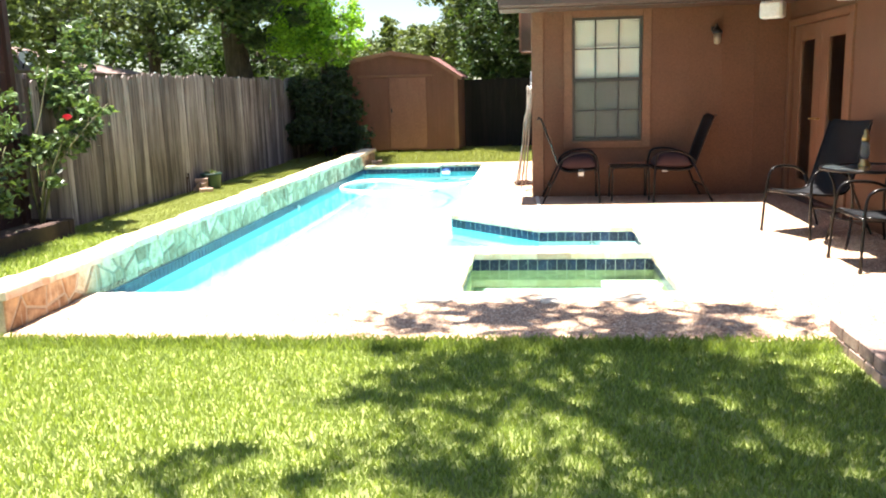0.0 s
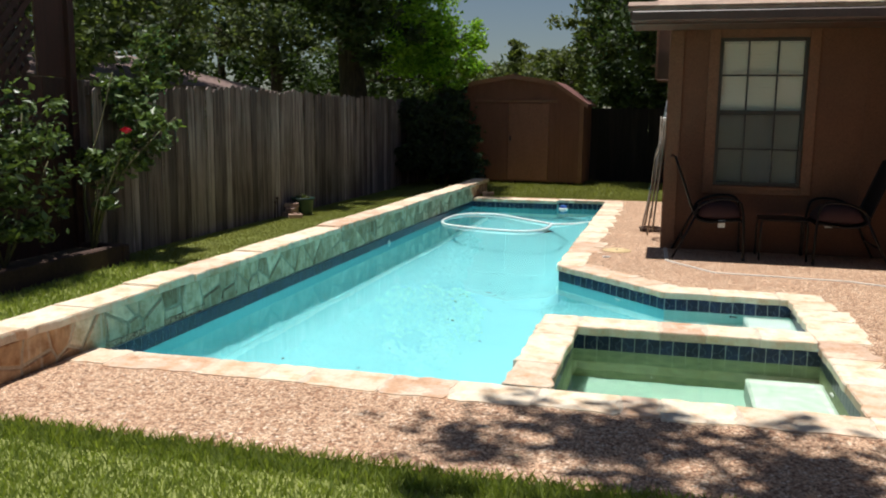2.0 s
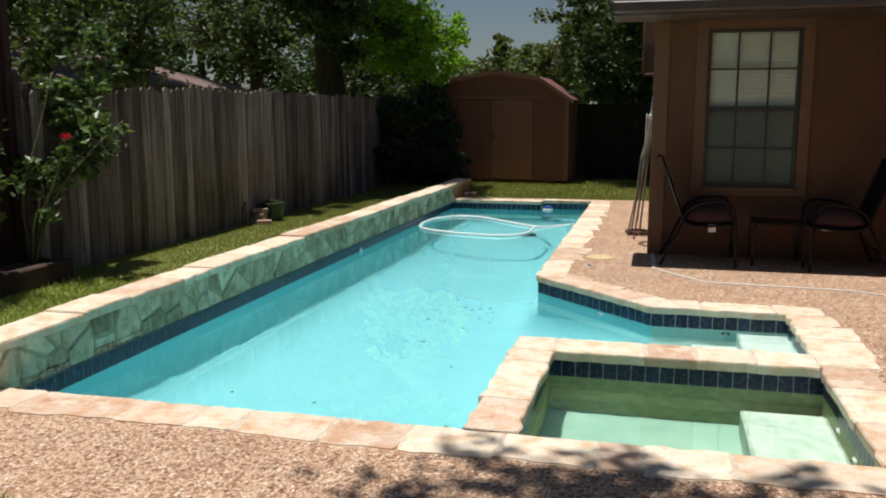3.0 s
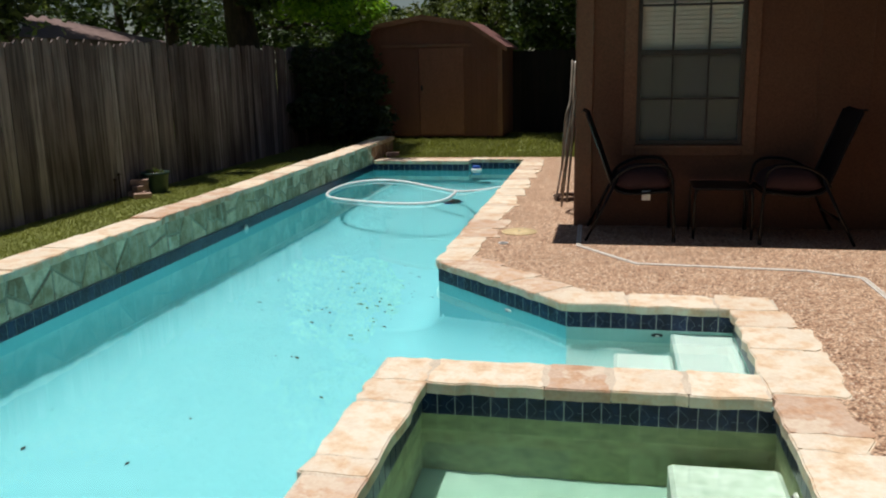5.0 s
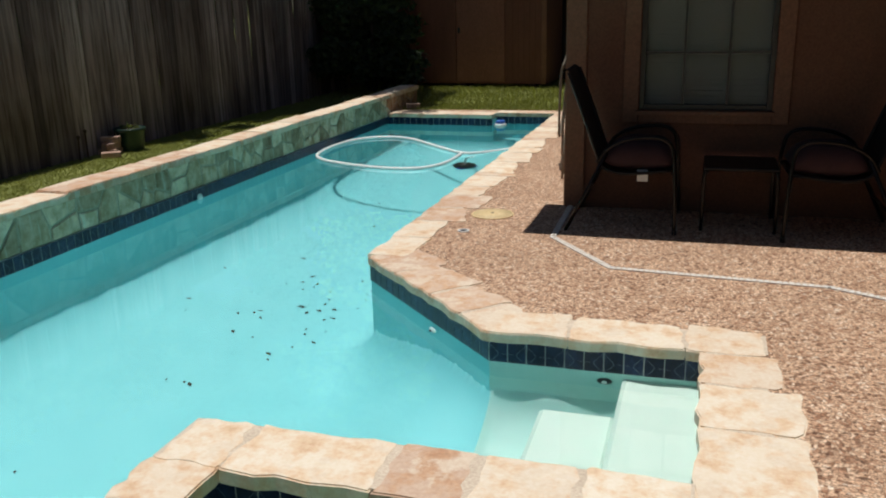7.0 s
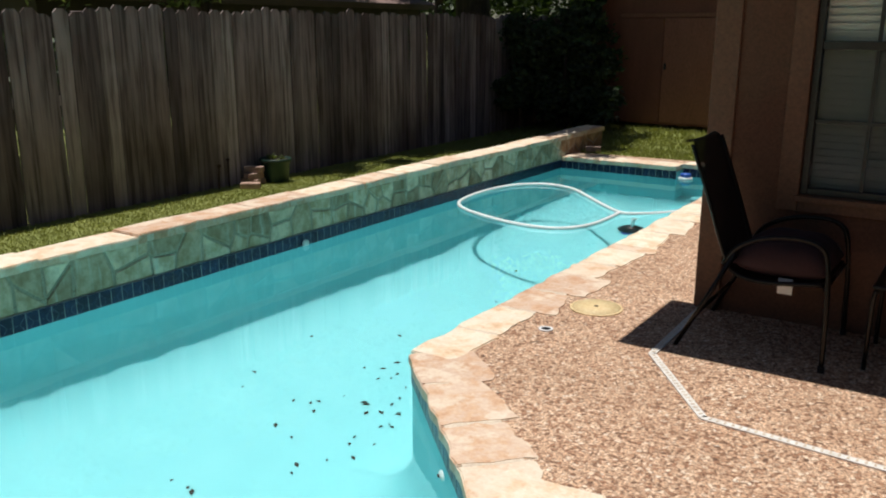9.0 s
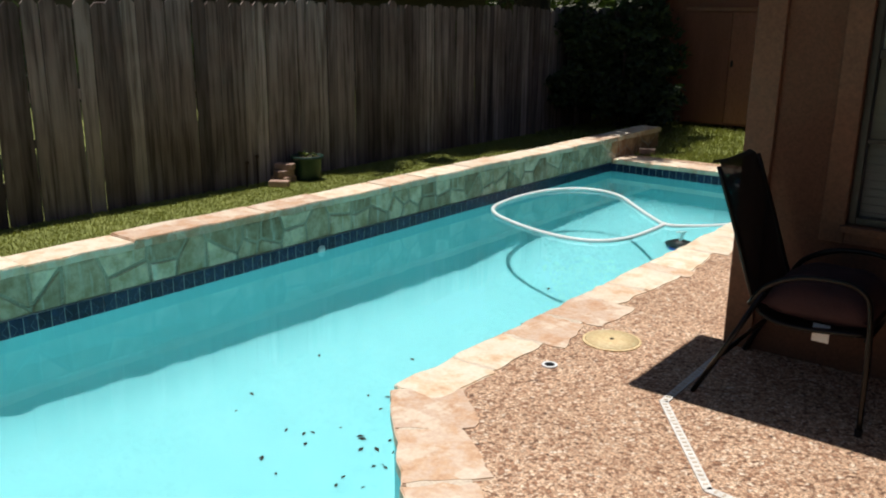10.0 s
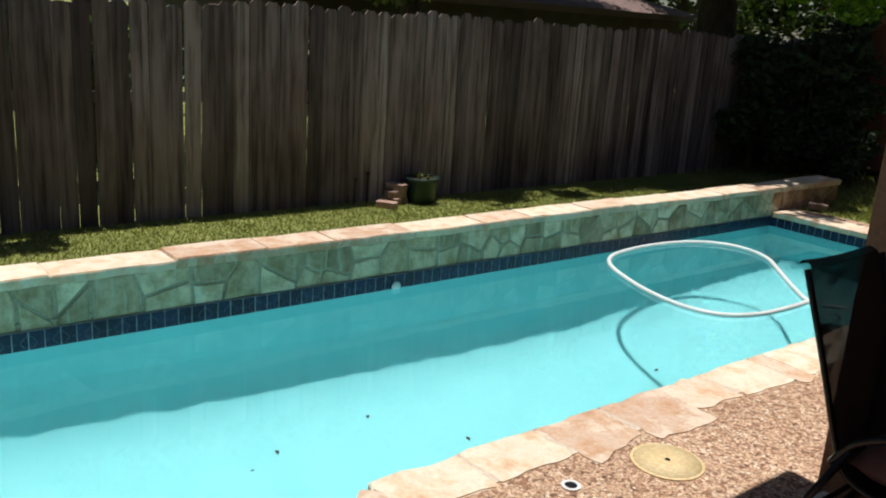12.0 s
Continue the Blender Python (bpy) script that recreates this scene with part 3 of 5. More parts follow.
part("roof_slope", quad_plate([(EAVE_X - 0.02, EAVE_Y - 0.1, ze), (EAVE_X - 0.02 + rise, EAVE_Y - 0.1 + rise, ze + rise * PITCH), (EAVE_X - 0.02 + rise, 16.0, ze + rise * PITCH), (HOUSE_X - 0.02, 20.4, ze + (HOUSE_X - EAVE_X) * PITCH), (HOUSE_X - 0.02, HOUSE_Y, ze + (HOUSE_X - EAVE_X) * PITCH), (EAVE_X - 0.02, HOUSE_Y, ze)], 0.03), M_SHINGLE, roof)
part("roof_slope", quad_plate([(WING_EAVE - 0.08, -0.1, ze), (WING_EAVE - 0.08, EAVE_Y - 0.1, ze), (WING_EAVE + rise, EAVE_Y - 0.1 + rise, ze + rise * PITCH), (WING_EAVE + rise, -0.1, ze + rise * PITCH)], 0.03), M_SHINGLE, roof)
part("roof_slope", quad_plate([(WING_EAVE + rise, -0.1, ze + rise * PITCH), (WING_EAVE + rise, EAVE_Y + rise - 0.1, ze + rise * PITCH), (14.5, EAVE_Y + rise - 0.1, 2.6), (14.5, -0.1, 2.6)], 0.03), M_SHINGLE, roof)
part("roof_slope", quad_plate([(EAVE_X + rise, EAVE_Y - 0.1 + rise, ze + rise * PITCH), (14.5, EAVE_Y + rise - 0.1, ze + rise * PITCH), (14.5, 20.4, 2.6), (EAVE_X, 20.4, 2.6)], 0.03), M_SHINGLE, roof)


def shingle_rows():
    """Courses of shingle tabs along the south eave, where the roof comes near."""
    bm = bmesh.new()
    for row in range(9):
        y0, z0 = EAVE_Y - 0.11 + row * 0.135, ze + 0.006 + row * 0.135 * PITCH
        x = EAVE_X - 0.03 + row * 0.135 + (0.15 if row % 2 else 0)
        while x < WING_EAVE + row * 0.135 - 0.3:
            w = rng.uniform(0.26, 0.33)
            e = rng.uniform(0.0, 0.004)
            ps = [(x + 0.0015, y0, z0 + e), (x + w - 0.0015, y0, z0 + e), (x + w - 0.0015, y0 + 0.16, z0 + 0.16 * PITCH), (x + 0.0015, y0 + 0.16, z0 + 0.16 * PITCH)]
            top = [bm.verts.new((p[0], p[1], p[2] + 0.012)) for p in ps]
            low = [bm.verts.new(p) for p in ps]
            bm.faces.new(top)
            for k in range(4):
                bm.faces.new((low[k], low[(k + 1) % 4], top[(k + 1) % 4], top[k]))
            x += w
    return bm


tagged(part("shingle_courses", shingle_rows(), M_SHINGLE, roof), kind="stuff")

# ---- raised stone wall along the pool ----
WALL_Y0, WALL_Y1, CAP_Z = 4.34, 17.30, 0.262
pool_wall = thing("pool_wall", "raised limestone-capped wall along the pool, algae-stained stone face", "stone wall", kind="structure")
for a, b, mt in ((WALL_Y0 + 0.006, 5.34, M_MORTAR_TAN), (5.341, 15.96, M_VENEER_JOINT), (15.961, WALL_Y1 - 0.016, M_MORTAR_TAN)):
    part("wall_core", box(POOL_L - 0.25, POOL_L - 0.016, a, b, -0.3, CAP_Z - 0.056), mt, pool_wall)


# ---- fence ----
def picket_mesh(name, width, height, mat, seed):
    """One dog-eared board, standing at z 0, its face towards +x."""
    r = random.Random(seed)
    h, e, w = height, 0.035, width / 2
    bow = r.uniform(-0.004, 0.004)
    prof = [(-w, 0), (w, 0), (w + bow, h * 0.5), (w, h - e), (w - e, h), (-w + e, h), (-w, h - e), (-w + bow, h * 0.5)]
    bm = bmesh.new()
    f = bm.faces.new([bm.verts.new((0.016, y, z)) for y, z in prof])
    back = bmesh.ops.extrude_face_region(bm, geom=[f])["geom"]
    bmesh.ops.translate(bm, vec=(-0.016, 0, 0), verts=[g for g in back if isinstance(g, bmesh.types.BMVert)])
    bmesh.ops.recalc_face_normals(bm, faces=bm.faces)
    me = bpy.data.meshes.new(name)
    bm.to_mesh(me)
    bm.free()
    me.materials.append(mat)
    return me


def fence_run(name, label, start, end, top, mat, seed, step=0.142, low=0.0):
    """A board fence from start to end, its face on the right-hand side of the way."""
    a, b = Vector(start), Vector(end)
    d = (b - a).normalized()
    turn = math.degrees(math.atan2(d.y, d.x)) - 90
    fence = tagged(new(name), label, "fence", kind="structure")
    meshes = [picket_mesh("picket", 0.134 + 0.004 * (k % 2), top - LAWN - 0.02 * (k % 3), mat, seed + k) for k in range(5)]
    r = random.Random(seed)
    for i in range(int((b - a).length / step)):
        p = a + d * (i + 0.5) * step
        ob = new("picket", r.choice(meshes))
        lean = r.uniform(-0.35, 0.35)
        off = r.uniform(-0.006, 0.006)
        ob.matrix_basis = pose(p.x + d.y * off, p.y - d.x * off, LAWN - r.uniform(0.0, 0.03) - max(0.0, 0.11 - 0.035 * i * step) * low, lean, r.uniform(-0.6, 0.4), turn + r.uniform(-1.5, 1.5))
        ob.parent = fence
    n = Vector((-d.y, d.x))
    for z in (0.25, 0.95, 1.6):
        bm = bmesh.new()
        add_box(bm, -0.06, -0.02, 0, (b - a).length, z, z + 0.085, 0, pose(a.x, a.y, 0, 0, 0, turn))
        part("rail", bm, mat, fence)
    for i in range(int((b - a).length / 2.4) + 1):
        p = a + d * (i * 2.4 + 0.05) + n * 0.11
        part("post", box(p.x - 0.045, p.x + 0.045, p.y - 0.045, p.y + 0.045, -0.12, top - 0.08, 0.006), mat, fence)
    return fence


fence_run("fence", "weathered grey cedar board fence behind the grass strip", (FENCE_X, 8.22), (FENCE_X, 21.2), 1.82, M_FENCE, 5, low=1.0)
# Rear run in the near-black boards that carry the tree shade.
fence_run("fence", "board fence behind the shed, darkened for tree shade", (FENCE_X, 21.3), (3.2, 21.3), 1.72, M_FENCE_SHADED, 9, 0.127)


# ---- lattice screen ----
def lattice_screen():
    t = thing("lattice_screen", "dark red timber screen with a lattice top", "screen", kind="structure")
    x, y0, y1 = SCREEN_X + 0.02, 3.0, 8.2
    y = y0
    while y < y1 - 0.05:
        part("plank", box(x - 0.03, x, y + 0.003, min(y + 0.16, y1) - 0.003, -0.1, 1.75, 0.003), M_LATTICE, t)
        y += 0.16
    for yy in (y0, 5.55, 6.98, y1 - 0.02):
        part("post", box(x - 0.05, x + 0.05, yy - 0.045, yy + 0.045, -0.1, 3.3, 0.006), M_LATTICE, t)
    part("plank", box(x - 0.02, x + 0.004, 7.03, 7.749, 2.42, 3.3), M_LATTICE, t)
    part("plank", box(x - 0.02, x + 0.004, 7.751, y1 - 0.07, 1.76, 3.3), M_LATTICE, t)
    lat = bmesh.new()
    for k in range(-14, 42):
        for s in (-1, 1):
            pts = []
            for q in range(0, 16):
                zz = 1.76 + q * 0.1
                yy = y0 + k * 0.13 + s * (zz - 1.76) + (1.5 if s < 0 else 0)
                if y0 + 0.05 < yy < 6.93 or (7.05 < yy < 7.75 and zz < 2.5):
                    pts.append((yy, zz))
            if len(pts) > 1:
                (ya, za), (yb, zb) = pts[0], pts[-1]
                length = math.hypot(yb - ya, zb - za)
                ang = math.degrees(math.atan2(zb - za, yb - ya))
                add_box(lat, -0.004 + 0.008 * s, 0.003 + 0.008 * s, 0, length, -0.029, 0.029, 0, pose(x - 0.01, ya, za, ang, 0, 0))
    tagged(part("lattice", lat, M_LATTICE, t), kind="stuff")
    part("rail", box(x - 0.03, x + 0.03, y0, y1, 3.3, 3.38, 0.005), M_LATTICE, t)


lattice_screen()


# ---- shed ----
def shed():
    t = thing("garden_shed", "brown gambrel-roofed wooden garden shed with double doors", "shed", (-2.55, 19.8, LAWN), -2)
    hw, d, ez, kz, kx, az = 1.55, 1.36, 1.80, 2.20, 0.92, 2.35
    prof = [(-hw, 0.08), (hw, 0.08), (hw, ez), (kx, kz), (0, az), (-kx, kz), (-hw, ez)]
    bm = bmesh.new()
    f = bm.faces.new([bm.verts.new((x, 0, z)) for x, z in prof])
    g = bmesh.ops.extrude_face_region(bm, geom=[f])["geom"]
    bmesh.ops.translate(bm, vec=(0, d, 0), verts=[v for v in g if isinstance(v, bmesh.types.BMVert)])
    bmesh.ops.recalc_face_normals(bm, faces=bm.faces)
    part("shed_body", bm, M_SHED, t)
    line = [(-hw - 0.10, ez - 0.07), (-kx, kz + 0.01), (0, az + 0.01), (kx, kz + 0.01), (hw + 0.10, ez - 0.07)]
    for (xa, za), (xb, zb) in zip(line, line[1:]):
        r = bmesh.new()
        vs = [r.verts.new(p) for p in ((xa, -0.10, za), (xb, -0.10, zb), (xb, d + 0.1, zb), (xa, d + 0.1, za))]
        fc = r.faces.new(vs)
        ex = bmesh.ops.extrude_face_region(r, geom=[fc])["geom"]
        bmesh.ops.translate(r, vec=(0, 0, 0.045), verts=[v for v in ex if isinstance(v, bmesh.types.BMVert)])
        bmesh.ops.recalc_face_normals(r, faces=r.faces)
        part("roof_panel", r, M_SHED_ROOF, t, "reddish shingled roof slope")
        rk = bmesh.new()
        vs = [rk.verts.new(p) for p in ((xa, -0.125, za - 0.05), (xb, -0.125, zb - 0.05), (xb, -0.125, zb + 0.04), (xa, -0.125, za + 0.04))]
        fc = rk.faces.new(vs)
        ex = bmesh.ops.extrude_face_region(rk, geom=[fc])["geom"]
        bmesh.ops.translate(rk, vec=(0, 0.022, 0), verts=[v for v in ex if isinstance(v, bmesh.types.BMVert)])
        bmesh.ops.recalc_face_normals(rk, faces=rk.faces)
        part("rake_board", rk, M_SHED_TRIM, t)
    for x in (-hw + 0.0, hw - 0.09):
        part("corner_board", box(x, x + 0.09, -0.022, 0, 0.08, ez - 0.02, 0.003), M_SHED_TRIM, t)
    part("header_board", box(-0.86, 0.97, -0.035, 0, 1.80, 1.86, 0.004), M_SHED_TRIM, t, "pale header board over the doors")
    for x0, x1, knob in ((-0.84, -0.105, 0), (-0.095, 0.80, -0.05)):
        # Right door in the lit colour, left door in the darker siding colour.
        dr = part("shed_door", box(x0, x1, -0.03, -0.001, 0.12, 1.78, 0.004), M_SHED_DOOR_LIT if knob else M_SHED, t)
        if knob:
            part("latch", box(knob - 0.012, knob + 0.022, -0.055, -0.03, 0.97, 1.07, 0.006), M_BLACK, dr, "black metal latch")
    for x in np.arange(-hw + 0.13, hw - 0.1, 0.102):
        if -0.88 < x < 0.82:
            continue
        part("batten", box(x, x + 0.016, -0.010, 0, 0.1, 1.76), M_SHED, t)
    for x in (-1.3, 0.0, 1.3):
        part("skid", box(x - 0.06, x + 0.06, 0.002, d - 0.002, -0.02, 0.079), M_BEDWALL, t)


shed()


# ---- window and doors ----
def window():
    a, b, c, d = WIN
    t = thing("window_1", "bronze-framed sash window with cream blinds behind", "window", kind="structure")
    y = HOUSE_Y + 0.02
    for x0, x1, z0, z1 in ((a, a + 0.035, c, d), (b - 0.035, b, c, d), (a + 0.036, b - 0.036, c, c + 0.035), (a + 0.036, b - 0.036, d - 0.035, d)):
        part("window_frame", box(x0, x1, y, y + 0.06, z0, z1, 0.003), M_BARS, t)
    part("window_sill", box(a - 0.02, b + 0.02, HOUSE_Y - 0.045, y + 0.02, c - 0.035, c - 0.002, 0.004), M_TRIM, t)
    mid = (c + d) / 2
    part("meeting_rail", box(a + 0.036, b - 0.036, y + 0.004, y + 0.05, mid - 0.022, mid + 0.022, 0.003), M_BARS, t)
    for k in (1, 2):
        x = a + (b - a) * k / 3
        for z0, z1 in ((c + 0.036, mid - 0.023), (mid + 0.023, d - 0.036)):
            part("glazing_bar", box(x - 0.009, x + 0.009, y + 0.012, y + 0.034, z0, z1), M_BARS, t)
    for z in ((c + mid) / 2, (mid + d) / 2):
        part("glazing_bar", box(a + 0.036, b - 0.036, y + 0.010, y + 0.032, z - 0.009, z + 0.009), M_BARS, t)
    for z0, z1 in ((c + 0.03, mid), (mid, d - 0.03)):
        g = part("pane", box(a + 0.03, b - 0.03, y + 0.036, y + 0.040, z0, z1), M_GLASS, t)
        g.visible_shadow = False
    scr = part("screen_mesh", box(a + 0.03, b - 0.03, y + 0.044, y + 0.046, c + 0.03, mid), M_SCREEN, t, "grey insect screen over the lower sash")
    scr.visible_shadow = False
    bl = thing("window_blind", "closed cream slatted blind behind the window", "blind", (0, 0, 0))
    part("head_rail", box(a + 0.01, b - 0.01, y + 0.062, y + 0.11, d - 0.05, d - 0.005, 0.004), M_BLIND, bl)
    me = None
    for i in range(40):
        z = d - 0.075 - i * 0.0388
        if z < c + 0.02:
            break
        m = pose((a + b) / 2, y + 0.085, z, 118, 0, 0)
        if me is None:
            ob = part("slat", box(-(b - a) / 2 + 0.012, (b - a) / 2 - 0.012, -0.022, 0.022, -0.0012, 0.0012), M_BLIND, bl)
            me = ob.data
        else:
            ob = new("slat", me)
            ob.parent = bl
        ob.matrix_basis = m
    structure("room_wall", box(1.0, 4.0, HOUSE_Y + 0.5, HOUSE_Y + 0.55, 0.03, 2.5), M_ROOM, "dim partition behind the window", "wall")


m, nt, b = nodes_of("insect_screen")
tp, mx = nt.nodes.new("ShaderNodeBsdfTransparent"), nt.nodes.new("ShaderNodeMixShader")
b.inputs["Base Color"].default_value = (0.05, 0.05, 0.05, 1)
mx.inputs[0].default_value = 0.35
nt.links.new(b.outputs[0], mx.inputs[2])
nt.links.new(tp.outputs[0], mx.inputs[1])
nt.links.new(mx.outputs[0], nt.nodes["Material Output"].inputs["Surface"])
M_SCREEN = m
window()


def patio_doors():
    y0, y1, z0, z1 = DOOR
    x = WING_X + 0.03
    mid = (y0 + y1) / 2
    structure("threshold", box(WING_X - 0.03, WING_X + 0.2, y0, y1, 0.0, 0.06, 0.004), M_FASCIA, "dark door threshold", "threshold")
    for n, (a, b, knob) in enumerate(((y0 + 0.005, mid - 0.004, mid - 0.06), (mid + 0.004, y1 - 0.005, mid + 0.06))):
        t = thing("door_%d" % (n + 1), "terracotta painted patio door with a tall narrow glass pane", "door", kind="structure")
        w = 0.24
        part("stile", box(x, x + 0.045, a, a + w, z0 + 0.01, z1 - 0.01, 0.003), M_TRIM, t)
        part("stile", box(x, x + 0.045, b - w, b, z0 + 0.01, z1 - 0.01, 0.003), M_TRIM, t)
        part("door_rail", box(x, x + 0.045, a + w + 0.001, b - w - 0.001, z0 + 0.01, z0 + 0.18, 0.003), M_TRIM, t)
        part("door_rail", box(x, x + 0.045, a + w + 0.001, b - w - 0.001, z1 - 0.19, z1 - 0.01, 0.003), M_TRIM, t)
        g = part("pane", box(x + 0.018, x + 0.024, a + w - 0.005, b - w + 0.005, z0 + 0.17, z1 - 0.18), M_GLASS, t)
        g.visible_shadow = False
        part("door_handle", tube([(x, knob, 1.0), (x - 0.05, knob, 1.0), (x - 0.055, knob + (0.09 if n else -0.09), 1.0)], 0.009), M_BRASS, t, "brass lever handle", smooth=True)


patio_doors()


# ---- patio furniture ----
def puffed(x0, x1, y0, y1, z0, z1):
    """A stuffed cushion: thick in the middle, drawn in at its seam, and dimpled."""
    bm = bmesh.new()
    n = 14
    sides = []
    for s in (1, -1):
        rows = []
        for j in range(n + 1):
            row = []
            for i in range(n + 1):
                u, v = 2 * i / n - 1, 2 * j / n - 1
                puff = ((1 - abs(u) ** 3.2) * (1 - abs(v) ** 3.2)) ** 0.55
                dip = 0.018 * noise.noise(Vector((u * 2.1, v * 2.1, s)))
                mid = z0 + 0.32 * (z1 - z0)
                z = mid + s * puff * ((z1 - mid) if s > 0 else (mid - z0)) + dip * puff
                row.append(bm.verts.new(((x0 + x1) / 2 + u * (x1 - x0) / 2, (y0 + y1) / 2 + v * (y1 - y0) / 2, z)))
            rows.append(row)
        sides.append(rows)
        for j in range(n):
            for i in range(n):
                q = (rows[j][i], rows[j][i + 1], rows[j + 1][i + 1], rows[j + 1][i])
                bm.faces.new(q if s > 0 else q[::-1])
    bmesh.ops.remove_doubles(bm, verts=bm.verts, dist=1e-4)
    return bm


def sling_chair(name, label, at, turn, group, cushion=True):
    """A high-backed sling armchair; it looks along its own +x."""
    t = thing(name, label, "chair", at, turn, group)
    w, r = 0.28, 0.0125
    for s in (-1, 1):
        y = s * w
        part("arm_tube", tube(smooth_line([(0.36, y * 1.14, 0.0), (0.35, y * 1.08, 0.30), (0.33, y, 0.53), (0.29, y, 0.605), (0.20, y, 0.63), (0.04, y, 0.615), (-0.09, y, 0.55), (-0.155, y, 0.455)], 5), r, 8), M_METAL, t, "dark bronze arm and front leg", smooth=True)
        part("leg", tube([(-0.35, y * 1.2, 0.0), (-0.23, y * 1.1, 0.24), (-0.10, y, 0.52)], r, 8), M_METAL, t, smooth=True)
        part("side_rail", tube(smooth_line([(0.33, y * 0.9, 0.415), (0.05, y * 0.9, 0.385), (-0.10, y * 0.9, 0.41), (-0.16, y * 0.9, 0.50), (-0.25, y * 0.9, 0.75), (-0.36, y * 0.9, 1.04)], 4), r * 0.9, 8), M_METAL, t, smooth=True)
        part("foot_cap", lathe([(0.016, 0.0), (0.017, 0.03), (0.0, 0.032)], 10, (0.36, y * 1.14)), M_BLACK, t)
    part("stretcher", tube([(0.33, -w, 0.40), (0.33, w, 0.40)], r * 0.85, 8), M_METAL, t, smooth=True)
    part("stretcher", tube([(-0.255, -w * 1.12, 0.19), (-0.255, w * 1.12, 0.19)], r * 0.85, 8), M_METAL, t, smooth=True)
    line = smooth_line([(0.33, 0, 0.425), (0.05, 0, 0.385), (-0.10, 0, 0.41), (-0.16, 0, 0.50), (-0.25, 0, 0.75), (-0.352, 0, 1.02), (-0.372, 0, 1.052), (-0.395, 0, 1.06), (-0.405, 0, 1.045)], 5)

    def sheet(pts):
        bm = bmesh.new()
        rows = [[bm.verts.new((p.x - 0.006 * (1 - q * q), q * w * 0.9 * (1 - 0.12 * min(1.0, max(0.0, (p.z - 0.94) / 0.12)) ** 2), p.z - 0.012 * (1 - q * q))) for q in np.linspace(-1, 1, 7)] for p in pts]
        for u, v in zip(rows, rows[1:]):
            for k in range(6):
                bm.faces.new((u[k], v[k], v[k + 1], u[k + 1]))
        bmesh.ops.solidify(bm, geom=bm.faces[:], thickness=0.006)
        return bm

    part("seat", sheet(line[:13]), M_SLING, t, "black woven sling seat", smooth=True)
    part("backrest", sheet(line[12:]), M_SLING, t, "black woven sling back", smooth=True)
    if cushion:
        tag_on = part("cushion", puffed(-0.12, 0.33, -0.24, 0.24, 0.39, 0.60), M_CUSHION, t, "plump dark plum seat cushion", smooth=True)
        part("care_tag", box(0.10, 0.17, -0.200, -0.196, 0.325, 0.405), M_WHITE, tag_on, "small white care tag")
    return t


sling_chair("patio_chair", "black high-backed sling patio chair with plum cushion by the house wall", (1.22, 10.51, 0), 0, "patio chairs")
sling_chair("patio_chair", "black high-backed sling patio chair with plum cushion beside the side table", (2.59, 10.49, 0), 182, "patio chairs")
sling_chair("patio_chair", "black high-backed sling chair at the glass patio table", (3.44, 7.83, 0), 206, "patio chairs", False)
sling_chair("patio_chair", "black high-backed sling chair drawn up to the glass table", (3.53, 6.28, 0), 182, "patio chairs", False)


def side_table(at):
    t = thing("side_table", "small dark metal side table between two patio chairs", "table", at)
    h, w = 0.43, 0.235
    part("tabletop", box(-w, w, -w, w, h - 0.022, h, 0.008), M_METAL, t)
    for sx in (-1, 1):
        part("leg_frame", tube(smooth_line([(sx * (w - 0.005), -w + 0.02, 0), (sx * (w - 0.01), -w + 0.02, h - 0.07), (sx * (w - 0.03), -w + 0.03, h - 0.03)], 4), 0.011, 8), M_METAL, t, smooth=True)
        part("leg_frame", tube(smooth_line([(sx * (w - 0.005), w - 0.02, 0), (sx * (w - 0.01), w - 0.02, h - 0.07), (sx * (w - 0.03), w - 0.03, h - 0.03)], 4), 0.011, 8), M_METAL, t, smooth=True)


side_table((1.975, 10.56, 0))


def patio_table(at):
    t = thing("patio_table", "round glass-topped patio table with dark metal legs", "table", at)
    r, h = 0.40, 0.68
    part("tabletop", lathe([(0.0, h - 0.006), (r - 0.01, h - 0.006), (r - 0.01, h), (0.0, h)], 36), M_TABLE_GLASS, t, "tinted glass top")
    part("rim", tube([(r * math.cos(a), r * math.sin(a), h - 0.004) for a in np.linspace(0, 2 * math.pi, 36, endpoint=False)], 0.014, 8, True), M_METAL, t, smooth=True)
    for k in range(4):
        a = math.pi / 4 + k * math.pi / 2
        c, s = math.cos(a), math.sin(a)
        part("leg", tube(smooth_line([(c * 0.36, s * 0.36, 0), (c * 0.30, s * 0.30, 0.25), (c * 0.31, s * 0.31, 0.5), (c * 0.385, s * 0.385, h - 0.02)], 4), 0.012, 8), M_METAL, t, smooth=True)
    part("ring", tube([(0.30 * math.cos(a), 0.30 * math.sin(a), 0.25) for a in np.linspace(0, 2 * math.pi, 28, endpoint=False)], 0.008, 6, True), M_METAL, t, smooth=True)


m, nt, b = nodes_of("tinted_table_glass")
b.inputs["Base Color"].default_value = (0.35, 0.40, 0.40, 1)
b.inputs["Roughness"].default_value, b.inputs["Transmission Weight"].default_value = 0.08, 0.8
M_TABLE_GLASS = m
patio_table((3.66, 7.15, 0))


def lantern(at):
    t = thing("table_lantern", "slender brass lantern standing on the patio table", "lantern", at)
    part("base", lathe([(0.05, 0), (0.052, 0.012), (0.035, 0.03), (0.03, 0.06)], 16), M_BRASS, t, smooth=True)
    part("chimney", lathe([(0.03, 0.06), (0.04, 0.11), (0.038, 0.17), (0.026, 0.22), (0.0, 0.222)], 16), M_TABLE_GLASS, t, "clear glass chimney", smooth=True)
